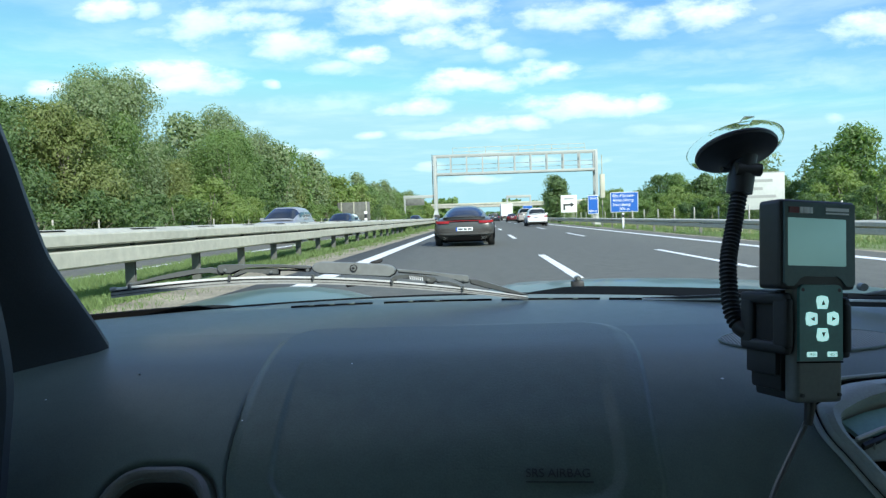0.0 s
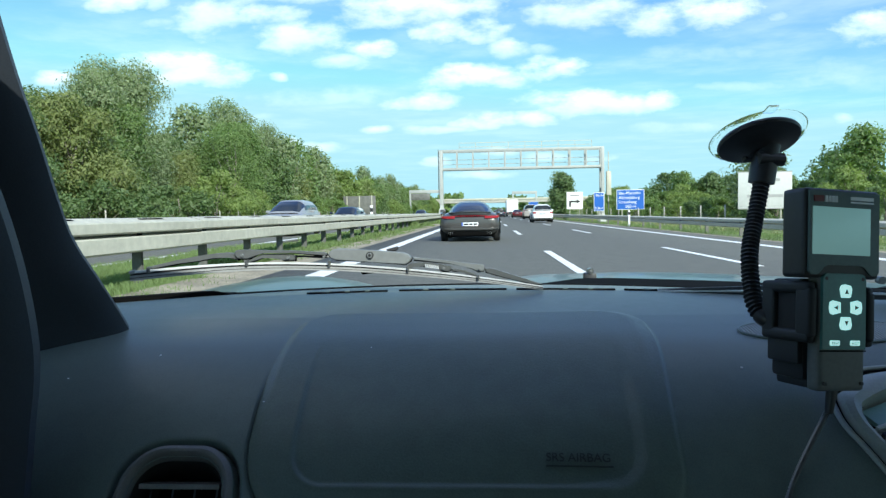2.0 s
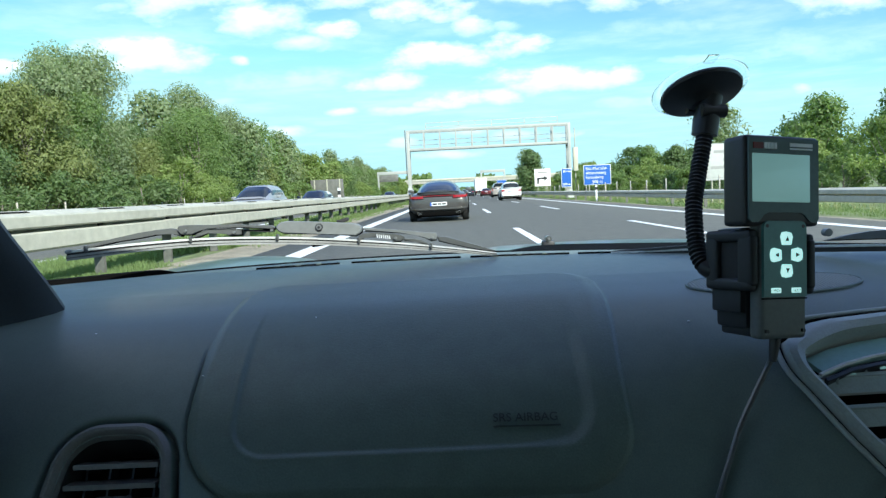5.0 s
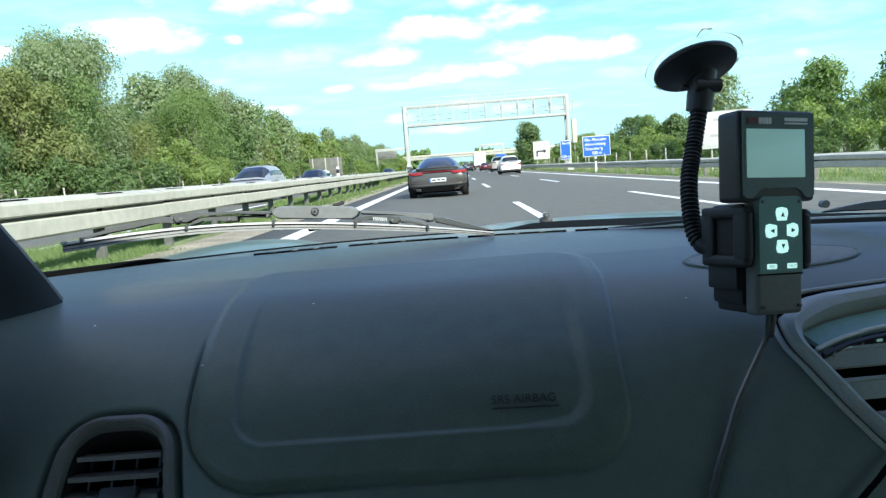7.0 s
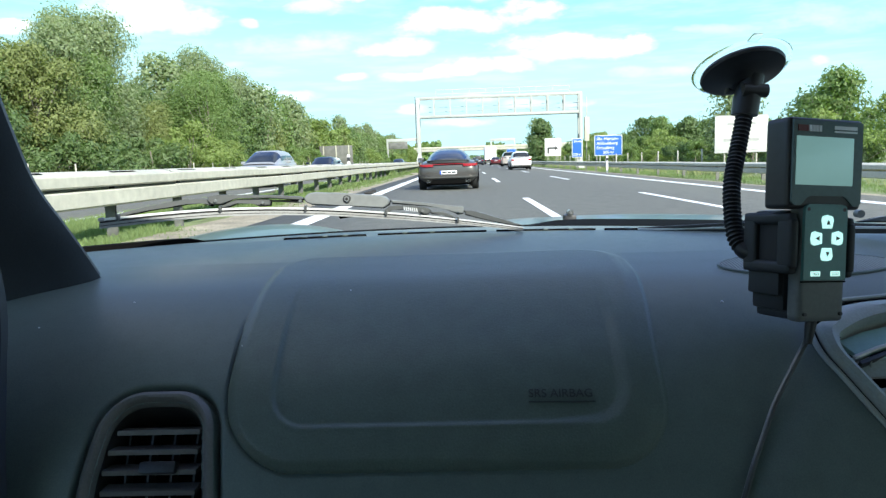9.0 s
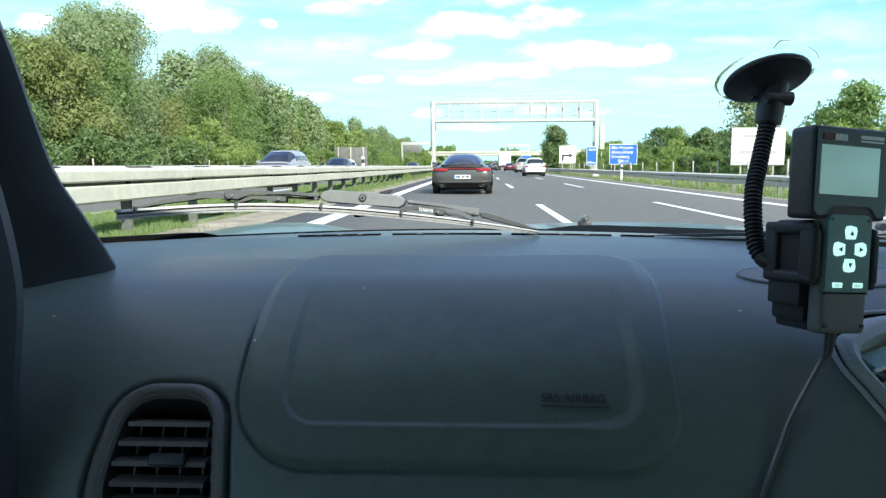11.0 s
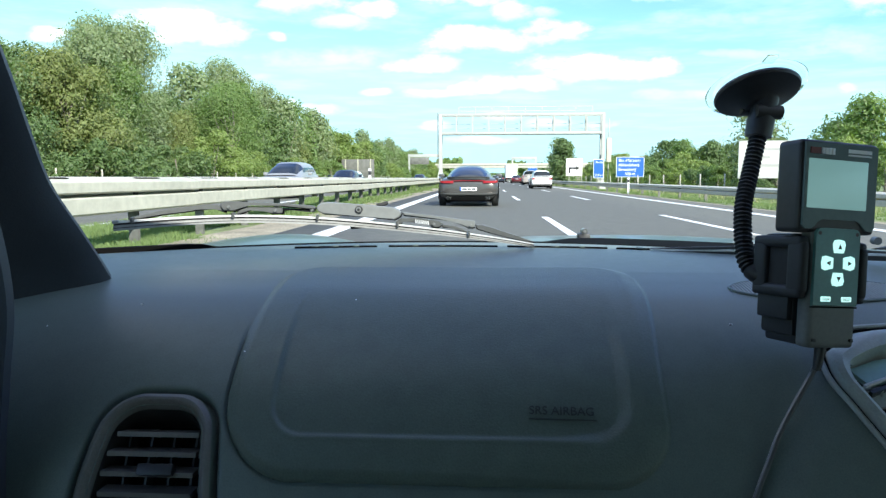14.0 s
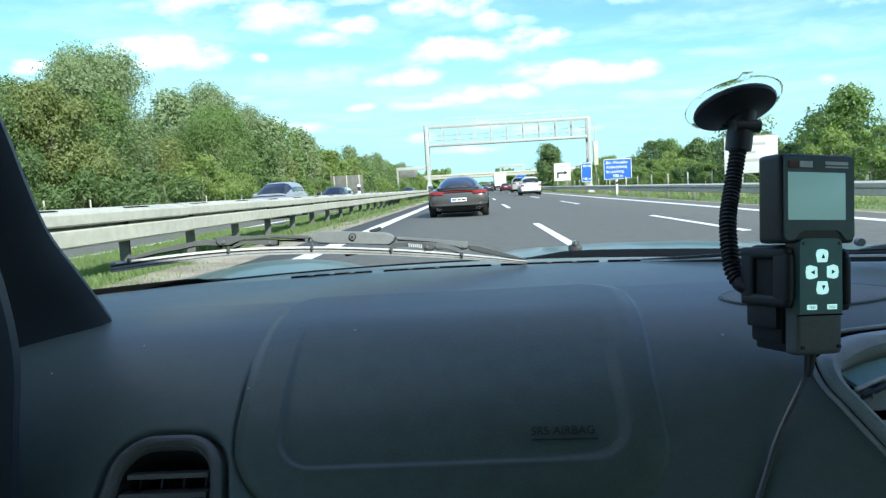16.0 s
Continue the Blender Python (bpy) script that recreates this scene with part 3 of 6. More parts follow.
def plant(model, x, y, scale=1.0):
    m = pose(x, y, height(x) - 0.1, 0, 0, rng.uniform(0, 360)) @ Matrix.Diagonal((scale * rng.uniform(0.9, 1.1), scale * rng.uniform(0.9, 1.1), scale, 1))
    if model.name not in first_use:
        first_use.add(model.name)
        model.matrix_world = m
        return model
    c = copy_thing(model, Matrix.LocRotScale(m.translation, m.to_quaternion(), None))
    c.scale = m.to_scale()
    return c


# far bank behind the oncoming lanes: a belt of trees with bushes at its foot
y = 17.0
while y < 330:
    belt = NEAR_TREES if y < 70 else TREES
    plant(belt[rng.choice((0, 0, 1, 3, 4, 5, 2, 1))], -25.5 + rng.uniform(-2.2, 1.8), y, rng.uniform(0.76, 1.06) * (0.90 if y < 34 else 1.0))
    if rng.random() < 0.8:
        plant(belt[rng.choice((0, 1, 3, 2))], -31 + rng.uniform(-2, 2), y + rng.uniform(-2, 2), rng.uniform(0.80, 1.08))
    y += rng.uniform(2.8, 4.6) * (1 + y / 200)
# poplars that stand above the belt
for x, y, tall in ((-26.5, 45.0, 0.90), (-27.5, 49.0, 1.02), (-28.0, 74.0, 1.12), (-27.0, 82.0, 1.0)):
    plant(NEAR_TREES[2], x, y, tall)
y = 12.0
while y < 260:
    plant(BUSHES[rng.choice((0, 0, 1, 2))], -22.3 + rng.uniform(-0.7, 0.6), y, rng.uniform(0.85, 1.35))
    y += rng.uniform(2.4, 3.8) * (1 + y / 160)
# near bank beyond the verge rail
y = 46.0
while y < 330:
    plant(TREES[rng.choice((0, 1, 3, 3, 6, 0))], 29 + rng.uniform(-2.5, 5), y, rng.uniform(0.50, 0.76))
    if rng.random() < 0.6:
        plant(TREES[rng.choice((1, 0, 6))], 38 + rng.uniform(-3, 3), y, rng.uniform(0.55, 0.85))
    y += rng.uniform(3.5, 6.5) * (1 + y / 160)
y = 40.0
while y < 300:
    plant(BUSHES[rng.choice((0, 1, 2, 0))], 22 + rng.uniform(-1.5, 1.5), y, rng.uniform(0.6, 1.0))
    plant(BUSHES[rng.choice((0, 1, 2, 0))], 26 + rng.uniform(-1.5, 1.5), y, rng.uniform(0.9, 1.35))
    y += rng.uniform(2.4, 4.2) * (1 + y / 120)
plant(TREES[2], 24.0, 62.0, 0.68)
plant(TREES[6], 13.5, 118.0, 1.0)
plant(TREES[2], 16.0, 150.0, 0.8)


def far_woods(name, x0, x1, y, tall, count, mat, seed, label):
    """A distant belt of woods: thousands of leaf clumps over an uneven skyline."""
    r = random.Random(seed)
    verts, faces = [], []
    for _ in range(count):
        x = r.uniform(x0, x1)
        h = tall * (0.65 + 0.5 * noise.noise((x * 0.03, seed, 0)) + 0.25 * noise.noise((x * 0.13, seed, 2)))
        q = Vector((x, y + r.uniform(-14, 14), -0.5 + h * r.random() ** 0.7))
        s = r.uniform(0.5, 1.3) * tall / 9
        u = Vector((r.gauss(0, 1), r.gauss(0, 1), r.gauss(0, 1))).normalized()
        w = u.orthogonal().normalized()
        n = len(verts)
        verts += [q - u * s, q + w * s * 0.8, q + u * s, q - w * s * 0.8]
        faces.append((n, n + 1, n + 2, n + 3))
    tagged(part(name, (verts, faces), mat, smooth=False), label, "woods", kind="stuff")


far_woods("far_woods", 14, 330, 420, 13, 9000, M_LEAVES[1], 5, "distant belt of dark green woods along the horizon")
far_woods("far_woods", -330, -14, 430, 15, 9000, M_LEAVES[0], 8, "distant belt of green woods along the horizon")
far_woods("far_woods", -60, 60, 620, 9, 4000, M_LEAVES[1], 9, "hazy distant trees behind the road's end")


# ---- fence, delineators ----
def wire_fence(x, y0, y1, step, label):
    f = thing("wire_fence", label, "fence", at=(x, 0, height(x)))
    v, q = tube([(0, 0, -0.2), (0, 0, 0.8), (0, 0, 1.65)], 0.045, 6)
    me = mesh_of("post", v, q, M_CONCRETE)
    k = y0
    while k < y1:
        p = part("post", me, M_CONCRETE, f)
        p.location = (0, k, 0)
        k += step
    for z in (0.5, 1.0, 1.5):
        part("wire", tube([(0.05, y0, z), (0.05, (y0 + y1) / 2, z - 0.03), (0.05, y1, z)], 0.006, 4), M_ZINC_DARK, f)
    return f


wire_fence(-20.6, 12, 150, 4.0, "wire fence on grey concrete posts before the tree belt")
wire_fence(15.5, 30, 190, 5.0, "wire fence on grey concrete posts below the bank")


def delineator():
    d = thing("delineator_post", "white plastic delineator post with a black band", "marker post", group="delineator posts")
    part("body", box((-0.06, -0.04, -0.1), (0.06, 0.04, 1.0), 0.02), M_SIGN_WHITE, d)
    part("band", box((-0.063, -0.043, 0.70), (0.063, 0.043, 0.90), 0.018), M_BLACK, d, "black band")
    return d


d0 = delineator()
d0.location = (9.2, 44, height(9.2))
for x, y in ((9.2, 94), (9.2, 144), (-4.95, 30), (-4.95, 80), (-4.95, 130)):
    copy_thing(d0, pose(x, y, height(x) + (0.25 if x < 0 else 0)))


# ---- sign gantry over the carriageway ----
def gantry(y, left, right, low, top):
    g = thing("sign_gantry", "white steel portal gantry spanning the carriageway on a concrete plinth", "gantry", at=(0, y, 0))
    for name, x, base in (("left_post", left, 0.75), ("right_post", right, -0.4)):
        s = -1 if x == left else 1
        bm = bmesh.new()
        for dy in (-0.55, 0.55):
            add_box(bm, (x - 0.17, dy - 0.14, base), (x + 0.17, dy + 0.14, top), 0.02)
        for z in np.arange(base + 1.4, top - 1.0, 2.2):
            add_box(bm, (x - 0.12, -0.45, z), (x + 0.12, 0.45, z + 0.22), 0.01)
        part("post", bm, M_WHITE_STEEL, g)
        bm = bmesh.new()
        for dy in (-0.55, 0.55):
            made = bmesh.ops.create_cone(bm, cap_ends=True, segments=4, radius1=0.52, radius2=0.22, depth=1.0, matrix=Matrix.Translation((x, dy, base + 0.5)) @ Matrix.Rotation(radians(45), 4, "Z"))
        part("foot", bm, M_WHITE_STEEL, g)
    for yy, z in ((-0.55, low), (-0.55, top), (0.55, low), (0.55, top)):
        part("chord", box((left - 0.17, yy - 0.10, z - 0.13), (right + 0.17, yy + 0.10, z + 0.13), 0.02), M_WHITE_STEEL, g)
    upright = box((-0.075, -0.09, low), (0.075, 0.09, top), 0.01)
    me = bpy.data.meshes.new("upright")
    upright.to_mesh(me)
    upright.free()
    me.materials.append(M_WHITE_STEEL)
    n = 10
    for k in range(1, n):
        for yy in (-0.55, 0.55):
            u = part("upright", me, M_WHITE_STEEL, g)
            u.location = (left + (right - left) * k / n, yy, 0)
    for z in (low + 0.55, low + 1.05):
        part("handrail", tube([(left, 0.2, z), (right, 0.2, z)], 0.03, 6), M_WHITE_STEEL, g)
    part("walkway", box((left, -0.42, low + 0.02), (right, 0.42, low + 0.07)), M_ZINC_DARK, g)
    bm = bmesh.new()
    for k in range(9):
        add_box(bm, (left + 2 + (right - left - 3) * k / 8 - 0.025, 0.5, top), (left + 2 + (right - left - 3) * k / 8 + 0.025, 0.55, top + 0.95))
    for z in (0.5, 0.95):
        add_box(bm, (left + 2, 0.5, top + z - 0.025), (right - 1, 0.55, top + z + 0.025))
    part("top_railing", bm, M_ZINC, g, "thin galvanised railing")
    part("mast", tube([(right + .75, .2, -.4), (right + .75, .2, top - .4)], .05, 8), M_ZINC, g, "thin service mast")
    part("service_box", box((right + .50, -.15, 2.6), (right + 1.0, .35, 5.2), .04), M_ZINC, g, "pale upright service box")
    part("ladder", box((left - 0.32, -0.5, 2.6), (left - 0.24, -0.2, top + 0.2), 0.01), M_ZINC_DARK, g, "dark ladder with back hoops")
    return g


gantry(76.0, -4.75, 12.9, 5.75, 7.75)
p = thing("gantry_plinth", "long grey concrete plinth with rounded ends under the gantry post", "plinth", at=(-4.75, 76, 0))
bm = box((-0.55, -4.2, -0.2), (0.55, 4.2, 0.76), 0.12, segments=3)
part("block", bm, M_CONCRETE, p)


def road_sign(x0, x1, z0, z1, y, rows, big, label, end_row=""):
    w, h = x1 - x0, z1 - z0
    s = thing("direction_sign", label, "road sign", at=(x0, y, z0))
    part("panel", box((0, 0, 0), (w, 0.05, h), 0.01), M_SIGN_WHITE, s, "white border sheet")
    part("blue_face", box((0.05, -0.006, 0.05), (w - 0.05, 0.0, h - 0.05)), M_SIGN_BLUE, s)
    for k in range(2 if w > 1.5 else 1):
        x = w * (0.2 + 0.6 * k) if w > 1.5 else w * 0.5
        part("leg", tube([(x, 0.08, -z0 - 0.9), (x, 0.08, h * 0.95)], 0.06, 8), M_ZINC, s)
    for k, text in enumerate(rows):
        if text:
            lettering("lettering", text, big, M_SIGN_WHITE, s, pose(0.22, -0.010, h - 0.1 - big * 1.08 * (k + 1) + 0.14 * big, 90, 0, 0))
    if end_row:
        lettering("lettering", end_row, big, M_SIGN_WHITE, s, pose(w / 2, -0.010, 0.2, 90, 0, 0), align="CENTER")
    return s


road_sign(14.2, 17.15, 0.95, 3.1, 74.5, ["Bln.-Marzahn", "Altlandsberg", "Strausberg"], 0.44, "large blue direction sign with white place names on steel legs", "500 m")
road_sign(11.7, 12.8, 0.85, 2.85, 74.0, ["Berlin"], 0.34, "narrow blue direction sign with white lettering beside the gantry", "500 m")


# ---- white notice board on the bank ----
b = thing("notice_board", "large white notice board with grey lettering on two steel posts", "sign board", at=(17.6, 44, 0))
part("panel", box((-1.65, 0, 0.85), (1.65, 0.06, 3.15), 0.02), M_BOARD, b)
part("rim", strip([(-1.65, -0.005, 0.85), (1.65, -0.005, 0.85)], 0.05, 0.02, (0, 0, 1)), M_SIGN_GREY, b)
part("rim", strip([(-1.65, -0.005, 3.15), (1.65, -0.005, 3.15)], 0.05, 0.02, (0, 0, 1)), M_SIGN_GREY, b)
for k, w in enumerate((0.9, 0.28, 1.1)):
    part("text_bar", box((-w, -0.012, 2.55 - 0.5 * k), (w, -0.004, 2.73 - 0.5 * k)), M_SIGN_GREY, b, "illegible grey line of writing")
for x in (-1.0, 1.0):
    part("leg", tube([(x, 0.1, -0.8), (x, 0.1, 3.0)], 0.06, 8), M_ZINC, b)
b = thing("detour_board", "white roadside board with a black arrow on two posts", "sign board", at=(14.6, 112, 0))
part("panel", box((-1.3, 0, 1.2), (1.3, 0.06, 4.0), 0.02), M_SIGN_WHITE, b)
part("text_bar", box((-0.8, -0.012, 3.3), (0.8, -0.004, 3.55)), M_SIGN_GREY, b, "illegible dark line of writing")
bm = bmesh.new()
vs = [bm.verts.new(v) for v in ((-0.9, -0.012, 1.6), (-0.6, -0.012, 1.6), (-0.6, -0.012, 2.3), (0.3, -0.012, 2.3), (0.3, -0.012, 2.05), (0.9, -0.012, 2.45), (0.3, -0.012, 2.85), (0.3, -0.012, 2.6), (-0.9, -0.012, 2.6))]
bm.faces.new(vs)
part("arrow", bm, M_BLACK, b, "black bent arrow")
for x in (-0.8, 0.8):
    part("leg", tube([(x, 0.1, -0.8), (x, 0.1, 3.8)], 0.06, 8), M_ZINC, b)
# back of an overhead panel for the oncoming lanes
b = thing("oncoming_sign", "grey rear side of a large sign for the oncoming lanes", "sign board", at=(-20.0, 108, 0))
part("panel", box((-2.6, 0, 0.8), (2.6, 0.06, 3.9), 0.02), M_ZINC_DARK, b)
for x in (-2.0, 0.0, 2.0):
    part("leg", box((x - 0.08, -0.12, -0.6), (x + 0.08, 0.0, 3.95)), M_ZINC, b)


# ---- bridge and far gantries ----
def bridge(y):
    b = thing("road_bridge", "pale concrete road bridge crossing the motorway with slim piers", "bridge", at=(0, y, 0))
    part("deck", box((-48, -5, 5.6), (52, 5, 6.9), 0.1), M_CONCRETE, b)
    part("parapet", box((-48, -5.3, 6.9), (52, -5.05, 7.7), 0.03), M_ZINC, b, "pale metal parapet")
    for x in (-27, -5.2, 14.5, 30):
        for yy in (-3, 3):
            part("pier", box((x - 0.6, yy - 0.6, -0.8), (x + 0.6, yy + 0.6, 5.6), 0.1), M_CONCRETE, b)
    for s, x in ((-1, -48), (1, 52)):
        verts = [(x, -6, -1), (x, 6, -1), (x, 6, 6.8), (x, -6, 6.8), (x + s * 60, -6, -1), (x + s * 60, 6, -1), (x - s * 16, -6, -1), (x - s * 16, 6, -1), (x + s * 60, -6, 6.8), (x + s * 60, 6, 6.8)]
        faces = [(6, 3, 2, 7), (6, 4, 8, 3), (7, 2, 9, 5), (3, 8, 9, 2)]
        part("embankment", (verts, faces), M_GRASS_GROUND, b, "grassy embankment", smooth=False)


bridge(330)


def far_gantry(x0, x1, y, sign):
    g = thing("far_gantry", "small white cantilever sign gantry in the distance", "gantry", at=(0, y, 0))
    for x in (x0, x1):
        part("post", box((x - 0.25, -0.25, -0.5), (x + 0.25, 0.25, 7.6), 0.03), M_WHITE_STEEL, g)
    part("arm", box((x0 - 0.3, -0.3, 7.1), (x1 + 0.3, 0.3, 8.0), 0.03), M_WHITE_STEEL, g)
    if sign:
        part("panel", box((x0 + 0.3, -0.36, 5.0), (x0 + 6, -0.30, 7.0), 0.02), M_ZINC_DARK, g, "grey rear of a sign panel")


far_gantry(-22.5, -13.0, 205, True)
far_gantry(9.6, 17.5, 235, False)
road_sign(13.6, 16.6, 1.6, 4.0, 215, [], 0.5, "small distant blue direction sign", "")
pylon = thing("power_pylon", "distant grey lattice power pylon", "pylon", at=(150, 390, 0))
for sx, sy in ((-1, -1), (1, -1), (1, 1), (-1, 1)):
    part("leg", tube([(sx * 3, sy * 3, -1), (sx * 1.0, sy * 1.0, 22), (0, 0, 36)], 0.16, 5), M_ZINC_DARK, pylon)
for z, w in ((22, 8), (27, 10), (32, 6)):
    part("arm", tube([(-w, 0, z), (0, 0, z + 0.8), (w, 0, z)], 0.16, 5), M_ZINC_DARK, pylon)


# ---- vehicles ----
# lower body: along the car from its rear, half width, sill height, shoulder height; cabin: along, half width, base height, top height
BODY = {
    "coupe": [(-.02, .60, .40, .70), (.0, .76, .34, .76), (.05, .86, .28, .82), (.14, .905, .24, .86), (.30, .925, .21, .90), (.7, .94, .18, .935), (1.4, .925, .17, .90), (2.3, .90, .18, .87), (3.2, .905, .18, .87), (3.9, .88, .20, .80), (4.3, .78, .24, .68), (4.48, .58, .30, .56)],
    "suv": [(0.0, .76, .46, .98), (.06, .86, .36, 1.02), (.3, .91, .28, 1.02), (1.0, .925, .24, 1.02), (2.2, .925, .24, 1.0), (3.3, .92, .25, .98), (4.0, .90, .28, .92), (4.35, .80, .32, .84), (4.48, .62, .4, .72)],
    "sedan": [(0.0, .72, .44, .88), (.05, .84, .34, .94), (.25, .89, .26, .98), (1.0, .905, .22, .98), (2.2, .905, .20, .93), (3.4, .90, .20, .90), (4.1, .87, .22, .82), (4.5, .76, .28, .72), (4.64, .58, .34, .60)],
    "van": [(0.0, .88, .48, 1.08), (.04, .93, .40, 1.12), (.4, .95, .32, 1.12), (1.5, .955, .30, 1.12), (3.2, .955, .30, 1.12), (4.2, .945, .30, 1.08), (4.75, .90, .34, .96), (4.95, .74, .42, .80)],
}
CABIN = {
    "coupe": [(.26, .60, .82, .90), (.50, .68, .82, 1.00), (.85, .735, .82, 1.12), (1.25, .765, .82, 1.22), (1.7, .775, .82, 1.285), (2.15, .775, .82, 1.30), (2.6, .745, .86, 1.24), (3.0, .73, .86, 1.09), (3.45, .70, .84, .89)],
    "suv": [(.06, .78, .98, 1.10), (.22, .80, .98, 1.50), (.5, .80, .98, 1.60), (1.4, .80, .98, 1.63), (2.2, .80, .98, 1.60), (2.8, .79, .98, 1.38), (3.5, .76, .96, 1.02)],
    "sedan": [(.55, .68, .92, .98), (.95, .71, .92, 1.20), (1.4, .73, .92, 1.37), (2.0, .74, .92, 1.42), (2.6, .74, .92, 1.39), (3.1, .72, .92, 1.17), (3.6, .70, .90, .94)],
    "van": [(.03, .88, 1.08, 1.30), (.10, .90, 1.08, 1.88), (.4, .90, 1.08, 1.96), (2.0, .90, 1.08, 1.98), (3.3, .90, 1.08, 1.93), (3.9, .88, 1.08, 1.60), (4.55, .84, 1.04, 1.12)],
}
GLASS = {"coupe": ((.38, 1.30), (1.5, 2.85), (2.7, 3.35)), "suv": ((.07, .23), (.5, 2.5), (2.35, 3.35)), "sedan": ((.62, 1.38), (1.4, 2.9), (2.75, 3.5)), "van": ((.045, .11), (3.0, 3.75), (3.45, 4.45))}
WHEELS = {"coupe": (.80, 3.30, .335), "suv": (.85, 3.50, .345), "sedan": (.95, 3.75, .33), "van": (.95, 3.95, .345)}


def along(stations, y):
    ys = [s[0] for s in stations]
    return [float(np.interp(y, ys, [s[k] for s in stations])) for k in range(1, len(stations[0]))]


def body_loft(stations, n=28, round_back=False):
    verts, faces, ring = [], [], 0
    ys = sorted(set(np.linspace(stations[0][0], stations[-1][0], n)) | {s[0] for s in stations})
    for y in ys:
        w, zb, zs = along(stations, y)
        deep = zs - zb
        half = [(0.0, zb), (w * .70, zb), (w * .86, zb + .08), (w * .965, zb + .16), (w, zb + deep * .46), (w * .992, zb + deep * .62), (w * .965, zb + deep * .78), (w * .90, zb + deep * .90), (w * .76, zb + deep * .975), (w * .45, zs + .01), (0.0, zs + .018)] if round_back else [(0.0, zb), (w * .80, zb), (w * .955, zb + .05), (w * .99, zb + (zs - zb) * .30), (w, zb + (zs - zb) * .55), (w * .985, zb + (zs - zb) * .78), (w * .94, zs - .035), (w * .84, zs), (w * .45, zs + .018), (0.0, zs + .022)]
        loop = half + [(-x, z) for x, z in reversed(half[1:-1])]
        ring = len(loop)
        verts += [(x, y, z) for x, z in loop]
    for k in range(len(ys) - 1):
        for i in range(ring):
            a, b = k * ring + i, k * ring + (i + 1) % ring
            faces.append((a, b, b + ring, a + ring))
    faces += [tuple(reversed(range(ring))), tuple(range((len(ys) - 1) * ring, len(ys) * ring))]
    return verts, faces


def cabin_point(stations, y, a, lift=0.0, soft=(.55, .72, .25)):
    """A point of the cabin's shell: a from 0 (one sill) over the roof to 1."""
    w, zb, zt = along(stations, y)
    t = math.pi * (1 - a)
    c, s = math.cos(t), math.sin(t)
    w, h = w + lift, zt - zb + lift
    rise = abs(s) ** soft[1]
    return (w * math.copysign(abs(c) ** soft[0], c) * (1 - soft[2] * rise), y, zb + h * rise)


def cabin_patch(stations, y0, y1, a0, a1, ny=10, na=14, lift=0.0, soft=(.55, .72, .25)):
    verts, faces = [], []
    for j in range(ny + 1):
        for i in range(na + 1):
            verts.append(cabin_point(stations, y0 + (y1 - y0) * j / ny, a0 + (a1 - a0) * i / na, lift, soft))
    for j in range(ny):
        for i in range(na):
            a = j * (na + 1) + i
            faces.append((a, a + 1, a + na + 2, a + na + 1))
    return verts, faces


def wheel_mesh(r):
    out = []
    for prof, mat, name in (([(r * .64, -.10), (r * .95, -.105), (r, -.07), (r, .07), (r * .95, .105), (r * .64, .10)], M_TYRE, "tyre"), ([(0.0, .06), (.06, .07), (r * .16, .05), (r * .58, .075), (r * .66, .09), (r * .66, -.09)], M_RIM, "rim")):
        verts, faces, n = [], [], 24
        for k in range(n):
            a = 2 * math.pi * k / n
            spoke = 0.02 * (k % 4 == 0) if name == "rim" else 0
            verts += [(x - spoke * (0 < q < 4), rr * math.cos(a), rr * math.sin(a)) for q, (rr, x) in enumerate(prof)]
        m = len(prof)
        for k in range(n):
            for i in range(m - 1):
                a, b = k * m + i, ((k + 1) % n) * m + i
                faces.append((a, b, b + 1, a + 1))
        out.append(mesh_of(name, verts, faces, mat))
    return out


